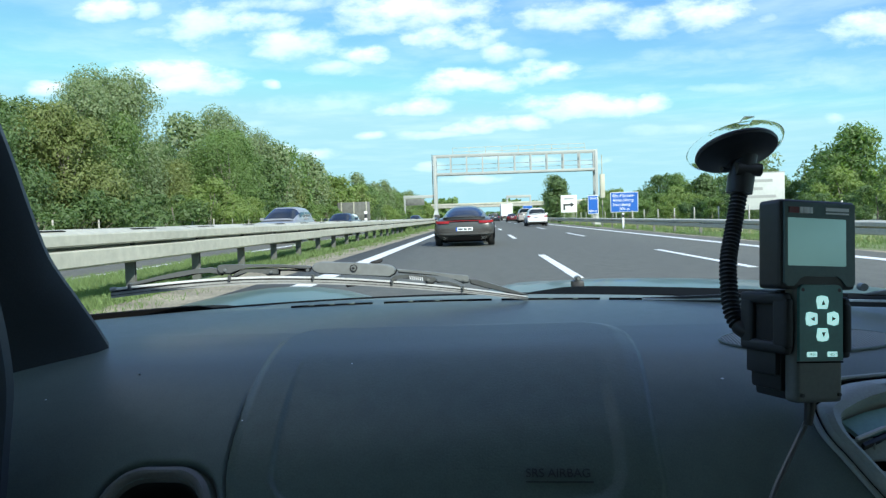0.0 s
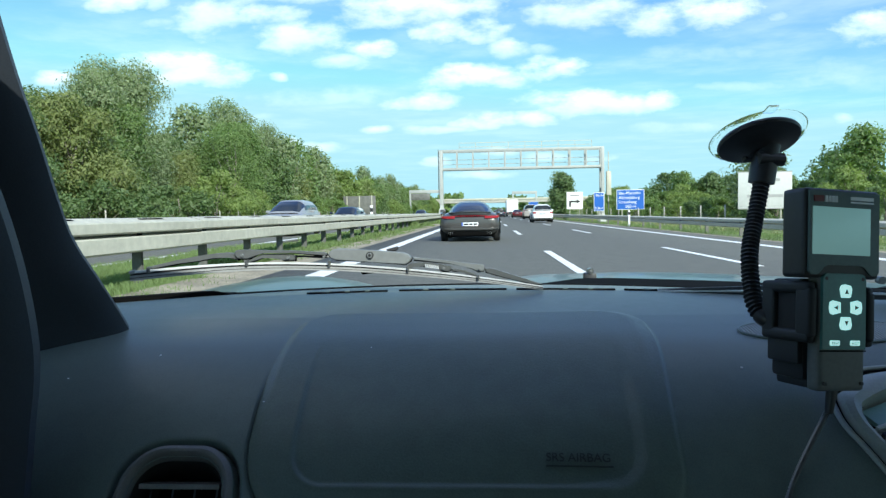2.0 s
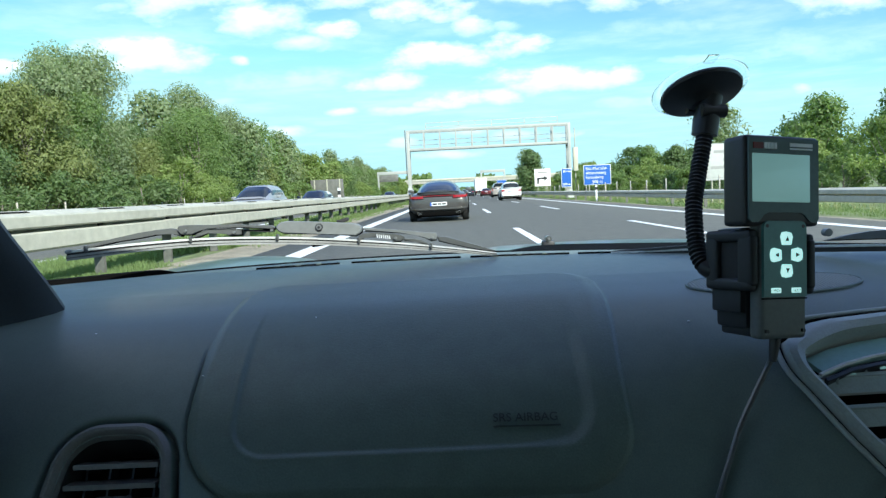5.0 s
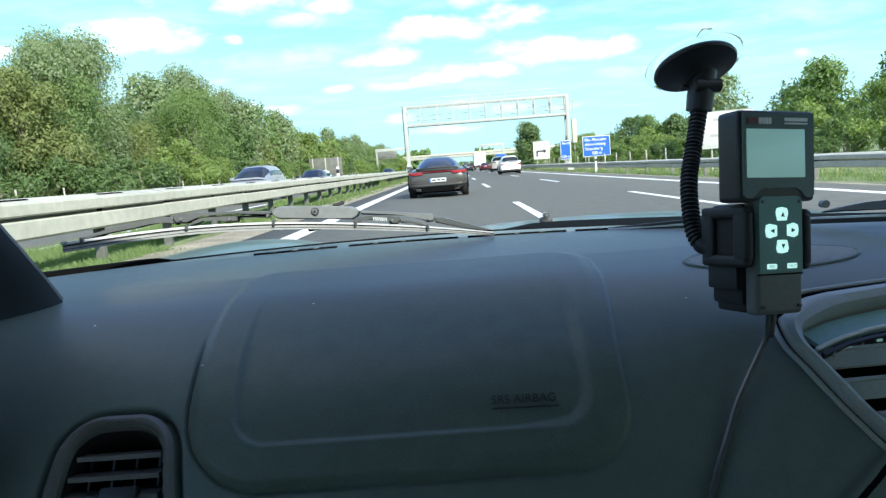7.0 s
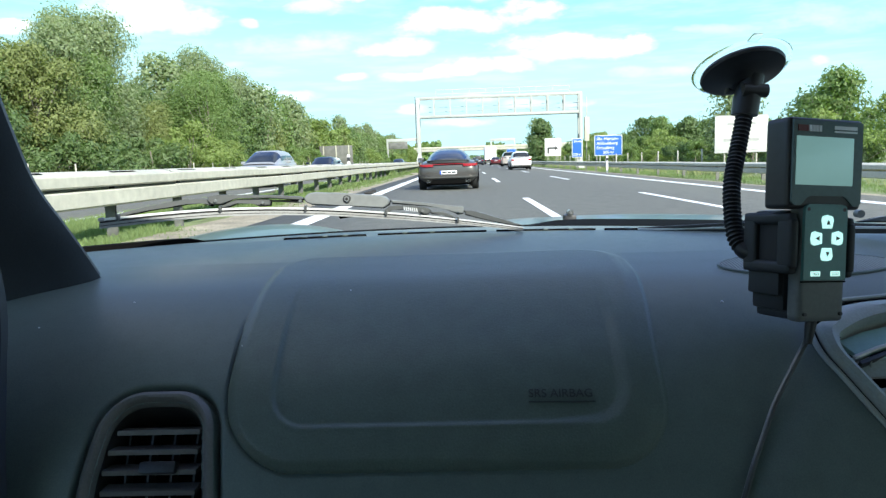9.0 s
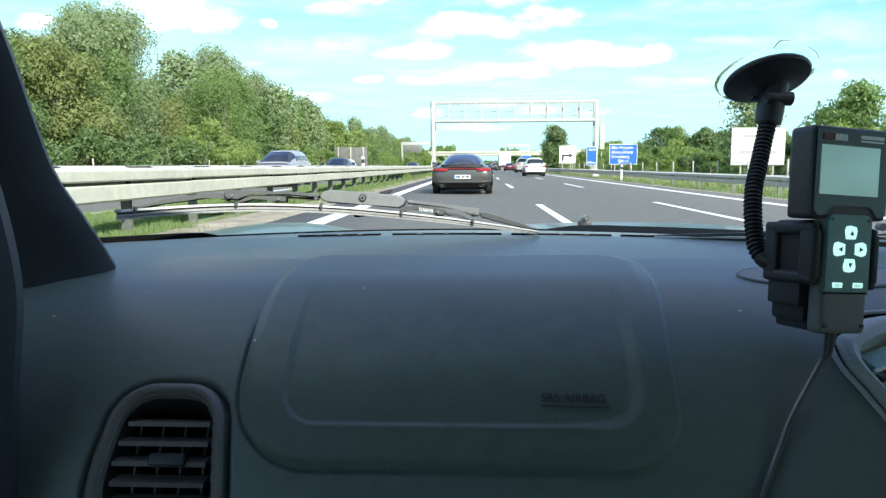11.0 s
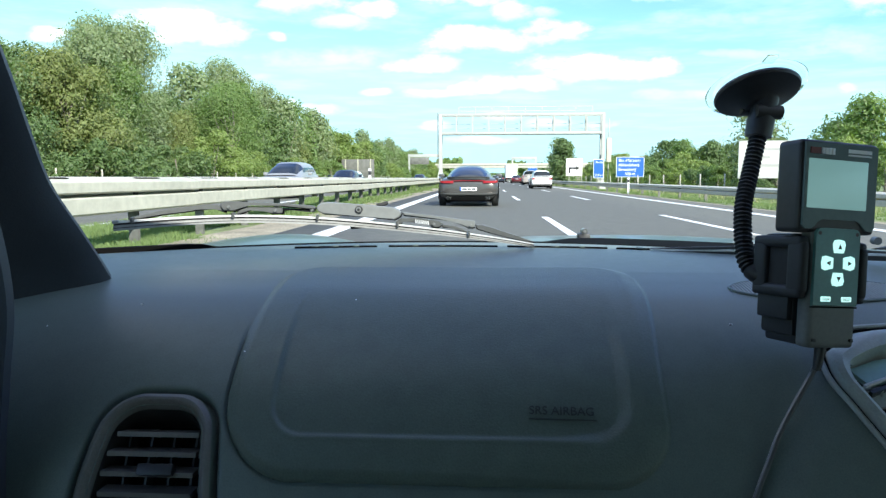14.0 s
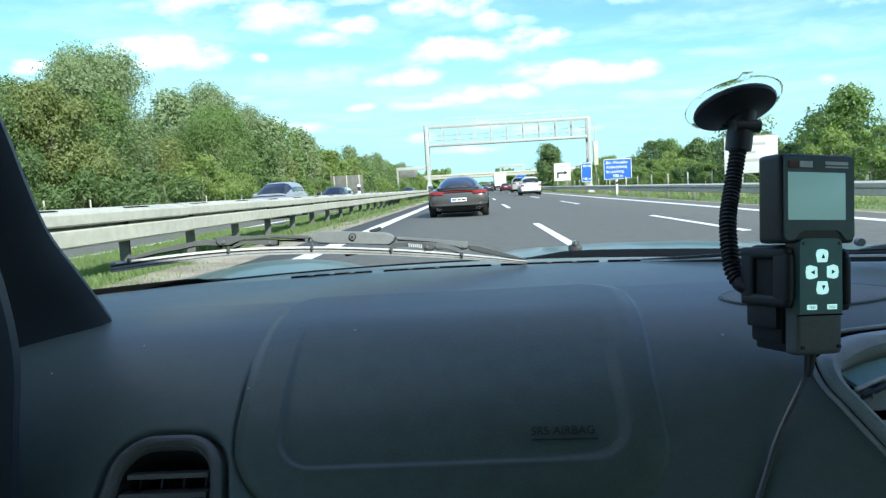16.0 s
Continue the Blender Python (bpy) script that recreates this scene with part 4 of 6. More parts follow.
def vehicle(name, label, category, style, paint, x, y, turn=0.0, scale=1.0, group=""):
    body, cab, glass, (w0, w1, r) = BODY[style], CABIN[style], GLASS[style], WHEELS[style]
    v = thing(name, label, category, group=group)
    part("body", body_loft(body, 36 if style == "coupe" else 28, style == "coupe"), paint, v)
    ya, yb = cab[0][0], cab[-1][0]
    soft, side = ((.55, .72, .25), .17) if style == "coupe" else ((.40, .50, .20), .10)
    part("roof", cabin_patch(cab, ya, yb, 0, 1, 26, 30, 0.0, soft), paint, v)
    part("rear_window", cabin_patch(cab, glass[0][0], glass[0][1], side, 1 - side, 8, 18, .006, soft), M_GLASS_DARK, v, "dark tinted rear window")
    part("windscreen", cabin_patch(cab, glass[2][0], glass[2][1], side, 1 - side, 8, 18, .006, soft), M_GLASS_DARK, v, "dark reflecting windscreen")
    for a0, a1 in ((.035, .125), (.875, .965)) if style == "coupe" else ((.025, .12), (.88, .975)):
        mid = (glass[1][0] + glass[1][1]) / 2
        part("side_window", cabin_patch(cab, glass[1][0], mid - .04, a0, a1, 6, 6, .006, soft), M_GLASS_DARK, v, "dark side window")
        part("side_window", cabin_patch(cab, mid + .04, glass[1][1], a0, a1, 6, 6, .006, soft), M_GLASS_DARK, v, "dark side window")
    tyre, rim = wheel_mesh(r)
    for yy in (w0, w1):
        ww = along(body, yy)[0]
        for s in (-1, 1):
            t = part("wheel", tyre, M_TYRE, v)
            t.matrix_local = pose(s * (ww - .10), yy, r, 0, 0, 0 if s > 0 else 180)
            part("rim", rim, M_RIM, t)
            part("wheel_arch", tube([(s * (ww + .002), yy + (r + .05) * math.cos(a), r + (r + .05) * math.sin(a)) for a in np.linspace(-.25, math.pi + .25, 15)], .018, 6), M_VOID if style == "coupe" else M_BLACK, v, "dark wheel arch lip")
    zs = along(body, .05)[2]
    wr = along(body, .05)[0]
    for s in (-1, 1):
        if style == "coupe":
            pts = [(s * .46, -.030, .765), (s * .58, -.026, .764), (s * .70, -.008, .764), (s * .79, .030, .768), (s * .85, .085, .775), (s * .885, .17, .785)]
            part("tail_lamp", strip(smooth_line(pts, 5), .075, .05, (0, 0, 1)), M_LAMP_RED, v, "slim red tail lamp")
            part("lamp_base", strip([(p[0], p[1] + .006, p[2] - .034) for p in pts], .018, .03, (0, 0, 1)), M_BLACK, v, "dark lower edge of the tail lamp")
            for e in (.52, .63):
                part("exhaust", tube([(s * e, .20, .27), (s * e, -.01, .27)], .042, 12), M_WIPER, v, "round dull exhaust pipe")
                part("exhaust_bore", tube([(s * e, .0, .27), (s * e, -.013, .27)], .034, 12), M_VOID, v)
            part("arch_shoulder", strip(smooth_line([(s * .90, .25, .86), (s * .915, .55, .905), (s * .90, .95, .895), (s * .86, 1.4, .875)], 5), .05, .06, (0, 0, 1)), paint, v, "swelling rear wing shoulder")
        elif style == "van":
            part("tail_lamp", box((s * .93 - .05, -.012, .85), (s * .93 + .03, .06, 1.30), .02), M_LAMP_RED, v, "upright red tail lamp")
        else:
            part("tail_lamp", box((s * (wr - .12) - .14, -.012, zs - .22), (s * (wr - .12) + .14, .10, zs - .07), .03), M_LAMP_RED, v, "red tail lamp")
        yf = body[-1][0]
        wf = along(body, yf - .12)[0]
        part("headlamp", box((s * (wf - .16) - .15, yf - .20, along(body, yf - .12)[2] - .20), (s * (wf - .16) + .15, yf - .02, along(body, yf - .12)[2] - .05), .04), M_LAMP_CLEAR, v, "clear headlamp")
        my = glass[1][1] - .15
        part("mirror", box((s * (along(body, my)[0] + .10) - .10, my - .06, along(cab, my)[1] + .04), (s * (along(body, my)[0] + .10) + .10, my + .08, along(cab, my)[1] + .17), .04), paint, v, "door mirror")
    zp = .545 if style == "coupe" else .78
    part("number_plate", box((-.26, -.022, zp - .055), (.26, .01, zp + .055), .006), M_PLATE, v, "white number plate")
    part("plate_strip", box((-.26, -.025, zp - .055), (-.215, -.02, zp + .055)), M_PLATE_BLUE, v, "blue strip of the number plate")
    for k, (a, b) in enumerate(((-.19, -.05), (-.02, .08), (.11, .23))):
        part("plate_bar", box((a, -.025, zp - .024), (b, -.021, zp + .024)), M_BLACK, v, "dark bar on the number plate")
    if style != "coupe":
        part("rear_apron", box((-wr * .8, -.008, along(body, 0.0)[1] - .14), (wr * .8, .10, along(body, 0.0)[1] + .03), .03), M_BLACK, v, "black lower bumper")
    part("grille", box((-.42, body[-1][0] - .06, .34), (.42, body[-1][0] + .01, .52), .02), M_BLACK, v, "black front grille")
    part("underbody", box((-.72, .35, .14), (.72, body[-1][0] - .3, .34), .03), M_VOID, v, "black underbody")
    if style == "coupe":
        part("lamp_bar", strip([(-.50, -.020, .800), (0, -.030, .803), (.50, -.020, .800)], .017, .05, (0, 0, 1)), M_LAMP_RED, v, "thin red light bar")
        part("engine_grille", box((-.50, .20, .86), (.50, .40, .905), .02), M_BLACK, v, "black engine cover grille")
        for k in (-1, 1):
            part("lid_screw", tube([(k * .40, .02, .872), (k * .40, .034, .872)], .014, 10), M_CHROME, v, "small bright lid screw")
        part("spoiler_lip", strip(smooth_line([(-.63, .20, .862), (-.47, .065, .874), (0, .015, .882), (.47, .065, .874), (.63, .20, .862)], 5), .085, .07, (0, 0, 1)), M_BLACK, v, "black spoiler lip")
        part("spoiler_edge", strip(smooth_line([(-.63, .19, .908), (-.47, .055, .920), (0, .005, .928), (.47, .055, .920), (.63, .19, .908)], 5), .010, .10, (0, 0, 1)), paint, v, "painted spoiler edge")
        part("bumper_crease", strip(smooth_line([(-.89, .16, .43), (-.7, .0, .405), (-.4, -.03, .40), (0, -.036, .40), (.4, -.03, .40), (.7, .0, .405), (.89, .16, .43)], 5), .045, .07, (0, 0, 1)), paint, v, "projecting bumper ledge")
        part("diffuser", strip(smooth_line([(-.66, .05, .275), (-.4, .0, .262), (0, -.012, .258), (.4, .0, .262), (.66, .05, .275)], 5), .12, .06, (0, 0, 1)), M_VOID, v, "black rear diffuser")
        for k in range(7):
            part("badge_letter", box((-.24 + .07 * k, -.006, .728), (-.20 + .07 * k, .004, .752)), M_CHROME, v, "small chrome badge letter shape")
    else:
        part("rear_bumper", box((-wr * .97, -.03, along(body, .05)[1] + .02), (wr * .97, .12, along(body, .05)[1] + .22), .05), paint, v, "painted rear bumper")
    v.matrix_world = pose(x, y, height(x), 0, 0, turn) @ Matrix.Diagonal((scale, scale, scale, 1))
    return v


PAINT_GREY = car_paint("dark_grey_metallic_paint", (0.095, 0.090, 0.085))
PAINT_WHITE = car_paint("white_car_paint", (0.72, 0.73, 0.73), 0.0)
PAINT_SILVER = car_paint("silver_car_paint", (0.30, 0.30, 0.30), 0.25)
PAINT_DARK = car_paint("dark_blue_car_paint", (0.02, 0.026, 0.045))
PAINT_RED = car_paint("dark_red_car_paint", (0.10, 0.012, 0.015))
PAINT_BEIGE = car_paint("pale_beige_car_paint", (0.45, 0.40, 0.36), 0.3)

vehicle("sports_car", "dark grey metallic sports coupe with red tail lamps", "car", "coupe", PAINT_GREY, -0.40, 21.2)
vehicle("white_car", "white compact suv driving ahead on the outer lane", "car", "suv", PAINT_WHITE, 5.1, 60.0)
van = vehicle("van", "pale beige passenger van with dark rear window on the slow lane", "van", "van", PAINT_BEIGE, 6.2, 92.0)
vehicle("red_car", "dark red saloon far ahead on the carriageway", "car", "sedan", PAINT_RED, 5.6, 118.0)
vehicle("oncoming_car", "silver estate car in the oncoming lanes behind the guard rail", "car", "suv", PAINT_SILVER, -8.8, 33.0, 180, group="oncoming cars")
vehicle("oncoming_car", "dark blue car in the oncoming lanes", "car", "sedan", PAINT_DARK, -8.8, 46.0, 180, group="oncoming cars")
vehicle("oncoming_suv", "white suv in the oncoming lanes behind the guard rail", "car", "suv", PAINT_WHITE, -12.4, 66.0, 180, group="oncoming cars")
vehicle("oncoming_car", "dark car far off in the oncoming lanes", "car", "sedan", PAINT_DARK, -8.9, 97.0, 180, group="oncoming cars")
for x, y, p, s in ((-0.5, 150, PAINT_DARK, "sedan"), (3.0, 175, PAINT_SILVER, "suv"), (2.9, 128, PAINT_DARK, "suv")):
    vehicle("distant_car", "small distant car on the carriageway ahead", "car", s, p, x, y, group="distant cars")


def lorry(x, y):
    t = thing("lorry", "white box lorry far ahead on the slow lane", "lorry", at=(x, y, height(x)))
    part("cargo_box", box((-1.25, 0, 1.0), (1.25, 8.0, 3.7), .04), M_SIGN_WHITE, t)
    part("cab", box((-1.2, 8.2, .6), (1.2, 10.2, 3.0), .15), PAINT_SILVER, t)
    part("chassis", box((-.5, .2, .5), (.5, 10, 1.0), .03), M_BLACK, t)
    part("bumper", box((-1.2, -.05, .45), (1.2, .1, .65), .02), M_ZINC_DARK, t)
    tyre, rim = wheel_mesh(.48)
    for yy in (1.2, 2.6, 8.8):
        for s in (-1, 1):
            w = part("wheel", tyre, M_TYRE, t)
            w.matrix_local = pose(s * 1.05, yy, .48, 0, 0, 0 if s > 0 else 180)
            part("rim", rim, M_RIM, w)
    for s in (-1, 1):
        part("tail_lamp", box((s * 1.05 - .12, -.06, .8), (s * 1.05 + .12, .0, .95), .02), M_LAMP_RED, t)


lorry(6.0, 150)

# ---- the car that carries the camera: dashboard ----
PROFILE_Y = [.80, .76, .71, .67, .64, .615, .597, .582, .57, .56, .553, .55, .55]
PROFILE_Z = [.791, .786, .777, .762, .744, .722, .700, .674, .645, .61, .57, .51, .41]
PROFILE_S = [.30]
for k in range(1, len(PROFILE_Y)):
    PROFILE_S.append(PROFILE_S[-1] + math.hypot(PROFILE_Y[k] - PROFILE_Y[k - 1], PROFILE_Z[k] - PROFILE_Z[k - 1]))


def front_edge(x):
    return 1.08 - 0.85 * (x - 0.07) ** 2


def ease(a, b, v):
    t = np.clip((v - a) / (b - a), 0, 1)
    return t * t * (3 - 2 * t)


def spline(xs, ys):
    """A smooth curve through the profile's points."""
    xs, ys = np.array(xs), np.array(ys)
    d = np.gradient(ys, xs)

    def at(v):
        v = np.asarray(v, float)
        k = np.clip(np.searchsorted(xs, v) - 1, 0, len(xs) - 2)
        h = xs[k + 1] - xs[k]
        t = np.clip((v - xs[k]) / h, 0, 1)
        return (2 * t ** 3 - 3 * t ** 2 + 1) * ys[k] + (t ** 3 - 2 * t ** 2 + t) * h * d[k] + (-2 * t ** 3 + 3 * t ** 2) * ys[k + 1] + (t ** 3 - t ** 2) * h * d[k + 1]
    return at


prof_y, prof_z = spline(PROFILE_S, PROFILE_Y), spline(PROFILE_S, PROFILE_Z)


CONSOLE_S = [.42, .440, .462, .490, .517, .545, .572, .602, .70, .85]
CONSOLE_X = [.40, .375, .356, .334, .317, .301, .287, .274, .24, .20]


def console_edge(s):
    return np.interp(s, CONSOLE_S, CONSOLE_X)


def dash_base(x, s):
    """The dashboard's plain surface: x across, s from the windscreen down the face."""
    x, s = np.broadcast_arrays(np.asarray(x, float), np.asarray(s, float))
    t = np.clip(s / .30, 0, 1)
    ye = front_edge(x)
    top_y, top_z = ye + (.80 - ye) * t, .795 + .004 * np.sin(math.pi * t) - .004 * t
    y, z = np.where(s < .30, top_y, prof_y(s)), np.where(s < .30, top_z, prof_z(s))
    swell = ease(-.004, .030, x - console_edge(s)) * ease(.43, .48, s)
    y = y - .010 * swell
    return np.stack([x, y, z], -1)


def rounded(x, s, x0, x1, s0, s1, r):
    """Signed distance to a rounded rectangle, negative inside."""
    qx, qs = np.abs(x - (x0 + x1) / 2) - (x1 - x0) / 2 + r, np.abs(s - (s0 + s1) / 2) - (s1 - s0) / 2 + r
    return np.minimum(np.maximum(qx, qs), 0) + np.hypot(np.maximum(qx, 0), np.maximum(qs, 0)) - r


def cover_edge(x, s):
    return rounded(x, s, -.106 + .010 * ease(.50, .575, s), .233 + .010 * ease(.50, .36, s), .286, .572, .048)


def vent_edge(x, s, grow=0.0):
    lean = .013 * ease(.60, .50, s)
    return rounded(x, s, -.1980 + lean * 1.0 - grow, -.1195 - grow * -1.0 - .006 * ease(.60, .51, s), .521 - grow, .606 + grow, .020 + grow * .8)


# outline of the centre vent's opening: along its upper and its lower edge
CENTRE_UP = [(0.373, .475), (0.380, .467), (0.410, .455), (0.443, .449), (0.512, .443), (0.720, .438)]
CENTRE_LOW = [(0.372, .485), (0.379, .502), (0.389, .521), (0.401, .541), (0.422, .560), (0.462, .580), (0.720, .600)]
CENTRE_OUT_UP = [(0.361, .463), (0.369, .455), (0.390, .439), (0.420, .433), (0.512, .425), (0.720, .420)]
CENTRE_OUT_LOW = [(0.358, .484), (0.366, .504), (0.375, .522), (0.390, .546), (0.412, .570), (0.462, .596), (0.720, .622)]


def centre_gap(x, s):
    """Positive inside the centre vent's opening."""
    return np.where(x < .3725, -1.0, np.minimum(s - np.interp(x, *zip(*CENTRE_UP)), np.interp(x, *zip(*CENTRE_LOW)) - s))


def dash_point(x, s, lift=0.0):
    e = 5e-4
    p = dash_base(x, s)
    du, dv = dash_base(np.asarray(x) + e, s) - p, p - dash_base(x, np.asarray(s) - e)
    n = np.cross(dv, du)
    n = n + np.array((0, -1e-12, 0))
    n /= np.linalg.norm(n, axis=-1, keepdims=True)
    n = np.where(n[..., 1:2] + 0.0 * n > 0.5, -n, n)
    n = np.where((n[..., 2:3] < -0.2) + 0 * n > 0, -n, n)
    return p + n * np.asarray(lift)[..., None]


xs = np.concatenate([np.linspace(-.50, -.24, 27), np.linspace(-.236, .30, 500), np.linspace(.304, .60, 100), np.linspace(.61, 1.2, 40)])
ss = np.concatenate([np.linspace(0, .24, 30), np.linspace(.2445, .64, 360), np.linspace(.65, PROFILE_S[-1], 16)])
GX, GS = np.meshgrid(xs, ss)
dc = cover_edge(GX, GS)
far_side = ease(.02, .20, GX)
lift = (.0040 - .0010 * far_side) * ease(.0, -.011 + .0055 * far_side, dc) + .0032 * far_side * ease(-.002, -.020, dc)
lift -= .0030 * np.exp(-(dc / .0013) ** 2) * np.maximum(ease(.425, .475, GS) * ease(.12, .0, GX), .75 * ease(.545, .572, GS) * ease(.24, .10, GX))
de = rounded(GX, GS, -.068, .203, .330, .538, .026)
blunt = 1 + 2.6 * ease(.14, .20, GX)
lift -= .0036 * ease(.0012, -.0024, de / blunt) * ease(.37, .46, GS)
lift += .0004 * np.exp(-((de - .0022) / (.0016 * blunt)) ** 2) * ease(.40, .50, GS) / blunt
dv_ = vent_edge(GX, GS, .014)
lift -= .0075 * np.exp(-((dv_ - .001) / .0026) ** 2)
P = dash_point(GX, GS, lift)
fc = lambda a: (a[:-1, :-1] + a[1:, :-1] + a[:-1, 1:] + a[1:, 1:]) / 4
face_cover = fc(dc) < 0
face_hole = (fc(vent_edge(GX, GS, .004)) < 0)
face_centre = fc(centre_gap(GX, GS)) > -.003
index = np.arange(GX.size).reshape(GX.shape)
quads = np.stack([index[:-1, :-1], index[:-1, 1:], index[1:, 1:], index[1:, :-1]], -1)


def dash_piece(mask):
    q = quads[mask]
    used, inverse = np.unique(q, return_inverse=True)
    return P.reshape(-1, 3)[used].tolist(), inverse.reshape(-1, 4).tolist()


dash = thing("dashboard", "dark charcoal moulded plastic dashboard with passenger airbag cover and air vents", "dashboard")
part("dash_panel", dash_piece(~face_cover & ~face_hole & ~face_centre), M_DASH, dash)
part("airbag_cover", dash_piece(face_cover), M_COVER, dash, "grained dark grey passenger airbag cover with a recessed field")


def on_dash(x, s, lift=0.0):
    return Vector(dash_point(np.array(x), np.array(s), np.array(lift)).tolist())


# embossed writing on the cover; its dark colour stands for the relief's shadow
a, b_, c = on_dash(.1285, .5195, .0030), on_dash(.1785, .5205, .0040), on_dash(.1285, .512, .0030)
ux = (b_ - a).normalized()
uz = ((c - a) - ux * (c - a).dot(ux)).normalized()
un = ux.cross(uz)
m = Matrix((ux, uz, un)).transposed().to_4x4()
m.translation = a + un * .0003
lettering("lettering", "SRS AIRBAG", .0092, M_LETTER, dash, m, "embossed letters coloured dark for the shade of their relief", depth=.0004, stretch=1.0)
part("letter_underline", strip([on_dash(.1285, .5228, .0027), on_dash(.1535, .5234, .0033), on_dash(.1785, .5238, .0036)], .0008, .0012, tuple(uz)), M_LETTER, dash)

# windscreen demister slots along the front edge
for x0, x1 in ((-.150, -.046), (-.031, .112), (.125, .251), (.262, .372), (.385, .50)):
    n = 14
    pts = [on_dash(x0 + (x1 - x0) * k / n, .098 - .0005 * n, .0008) for k in range(n + 1)]
    slot = part("demister_slot", strip(pts, .0015, .010, (0, 0, 1)), M_VOID, dash, "narrow black demister slot")
    for k in range(1, 4):
        q = on_dash(x0 + (x1 - x0) * k / 4, .092, .0022)
        part("rib", box((q.x - .003, q.y - .006, q.z - .001), (q.x + .003, q.y + .006, q.z + .0006), .0008), M_DASH, slot)

# dust specks and scuffs on the panel
for x, s, r in ((-.216, .405, .0011), (-.100, .470, .0008), (.185, .484, .0009), (.056, .490, .0008), (-.285, .440, .0010), (.300, .428, .0014), (.10, .47, .0006), (-.02, .40, .0007)):
    q = on_dash(x, s, -.0006 if -.068 < x < .203 and s > .45 else .0042 if cover_edge(np.array(x), np.array(s)) < 0 else .0004)
    bm = bmesh.new()
    bmesh.ops.create_icosphere(bm, subdivisions=1, radius=r, matrix=Matrix.Translation(q) @ Matrix.Diagonal((1, 1, .5, 1)))
    part("dust_speck", bm, M_PRINT, dash, "pale speck of dust")


# ---- passenger air vent ----
def ring_on_dash(grow_in, grow_out, raise_in, raise_out, n=96, steps=6):
    """A moulded ring round the vent opening, rounded between its inner and outer edge."""
    verts, faces = [], []
    cx, cs = -.160, .566
    for k in range(n):
        a = 2 * math.pi * k / n
        for j in range(steps + 1):
            g = grow_in + (grow_out - grow_in) * j / steps
            lo, hi = 0.0, .16
            for _ in range(26):
                mid = (lo + hi) / 2
                if float(vent_edge(np.array(cx + mid * math.cos(a)), np.array(cs + mid * math.sin(a)), g)) < 0:
                    lo = mid
                else:
                    hi = mid
            t = j / steps
            up = raise_in * (1 - t) + raise_out * t + .0065 * math.sin(math.pi * t)
            verts.append(on_dash(cx + lo * math.cos(a), cs + lo * math.sin(a), up))
    m_ = steps + 1
    for k in range(n):
        for j in range(steps):
            p, q = k * m_ + j, ((k + 1) % n) * m_ + j
            faces.append((p, q, q + 1, p + 1))
    return verts, faces


vent = part("air_vent", ring_on_dash(.0022, .0130, -.006, .0015), M_TRIM, dash, "oval passenger air vent with horizontal slats")
part("vent_throat", ring_on_dash(-.001, .002, -.05, -.004), M_BLACK, vent, "black vent throat")
q0, q1 = on_dash(-.160, .566, -.045), on_dash(-.160, .566, 0)
vn = (q1 - q0).normalized()
bm = bmesh.new()
bmesh.ops.create_grid(bm, x_segments=1, y_segments=1, size=.062, matrix=Matrix.Translation(q0) @ vn.to_track_quat("Z", "Y").to_matrix().to_4x4())
# near-black sheet standing in for the unlit duct behind the slats
part("dark_duct_sheet", bm, M_VOID, vent)
for k in range(5):
    s = .5365 + .0150 * k
    xa, xb = -.1955 + .016 * max(0, (.56 - s) / .05), -.1235
    n = 8
    pts = [on_dash(xa + (xb - xa) * j / n, s, -.011) for j in range(n + 1)]
    part("slat", strip(pts, .0036, .014, tuple((on_dash(-.16, s - .01, 0.006) - on_dash(-.16, s + .006, 0)).normalized())), M_TRIM, vent)
for k in range(4):
    x = -.185 + .018 * k
    part("fin", strip([on_dash(x, .53, -.026), on_dash(x, .566, -.026), on_dash(x, .60, -.026)], .0016, .012, (1, 0, 0)), M_BLACK, vent)
c0 = on_dash(-.152, .5655, -.004)
part("thumb_tab", box((-.014, -.004, -.0045), (.014, .005, .0045), .002, Matrix.Translation(c0) @ Matrix.Rotation(radians(-35), 4, "X")), M_BLACK, vent, "small sliding tab")

# ---- loudspeaker grille on the dash top ----
verts, faces = [on_dash(.402, .358, .0010)], []
for k in range(1, 7):
    verts += [on_dash(.402 + .079 * k / 6 * math.cos(a), .358 - .030 * k / 6 * math.sin(a), .0010) for a in np.linspace(0, 2 * math.pi, 48, endpoint=False)]
for n in range(48):
    faces.append((0, 1 + n, 1 + (n + 1) % 48))
    for k in range(5):
        a, b = 1 + 48 * k + n, 1 + 48 * k + (n + 1) % 48
        faces.append((a, a + 48, b + 48, b))
grille = part("speaker_grille", (verts, faces), M_BLACK, dash, "oval ribbed loudspeaker grille")
for k in range(52):
    x = .402 - .0765 + .153 * k / 51
    hw = .029 * math.sqrt(max(0.02, 1 - ((x - .402) / .079) ** 2))
    part("rib", tube([on_dash(x, .358 + hw * v / 4, .0014) for v in range(-4, 5)], .0008, 4), M_BEZEL, grille)
part("rim", tube([on_dash(.402 + .080 * math.cos(a), .358 - .031 * math.sin(a), .0008) for a in np.linspace(0, 2 * math.pi, 49)], .0014, 6), M_DASH, grille)

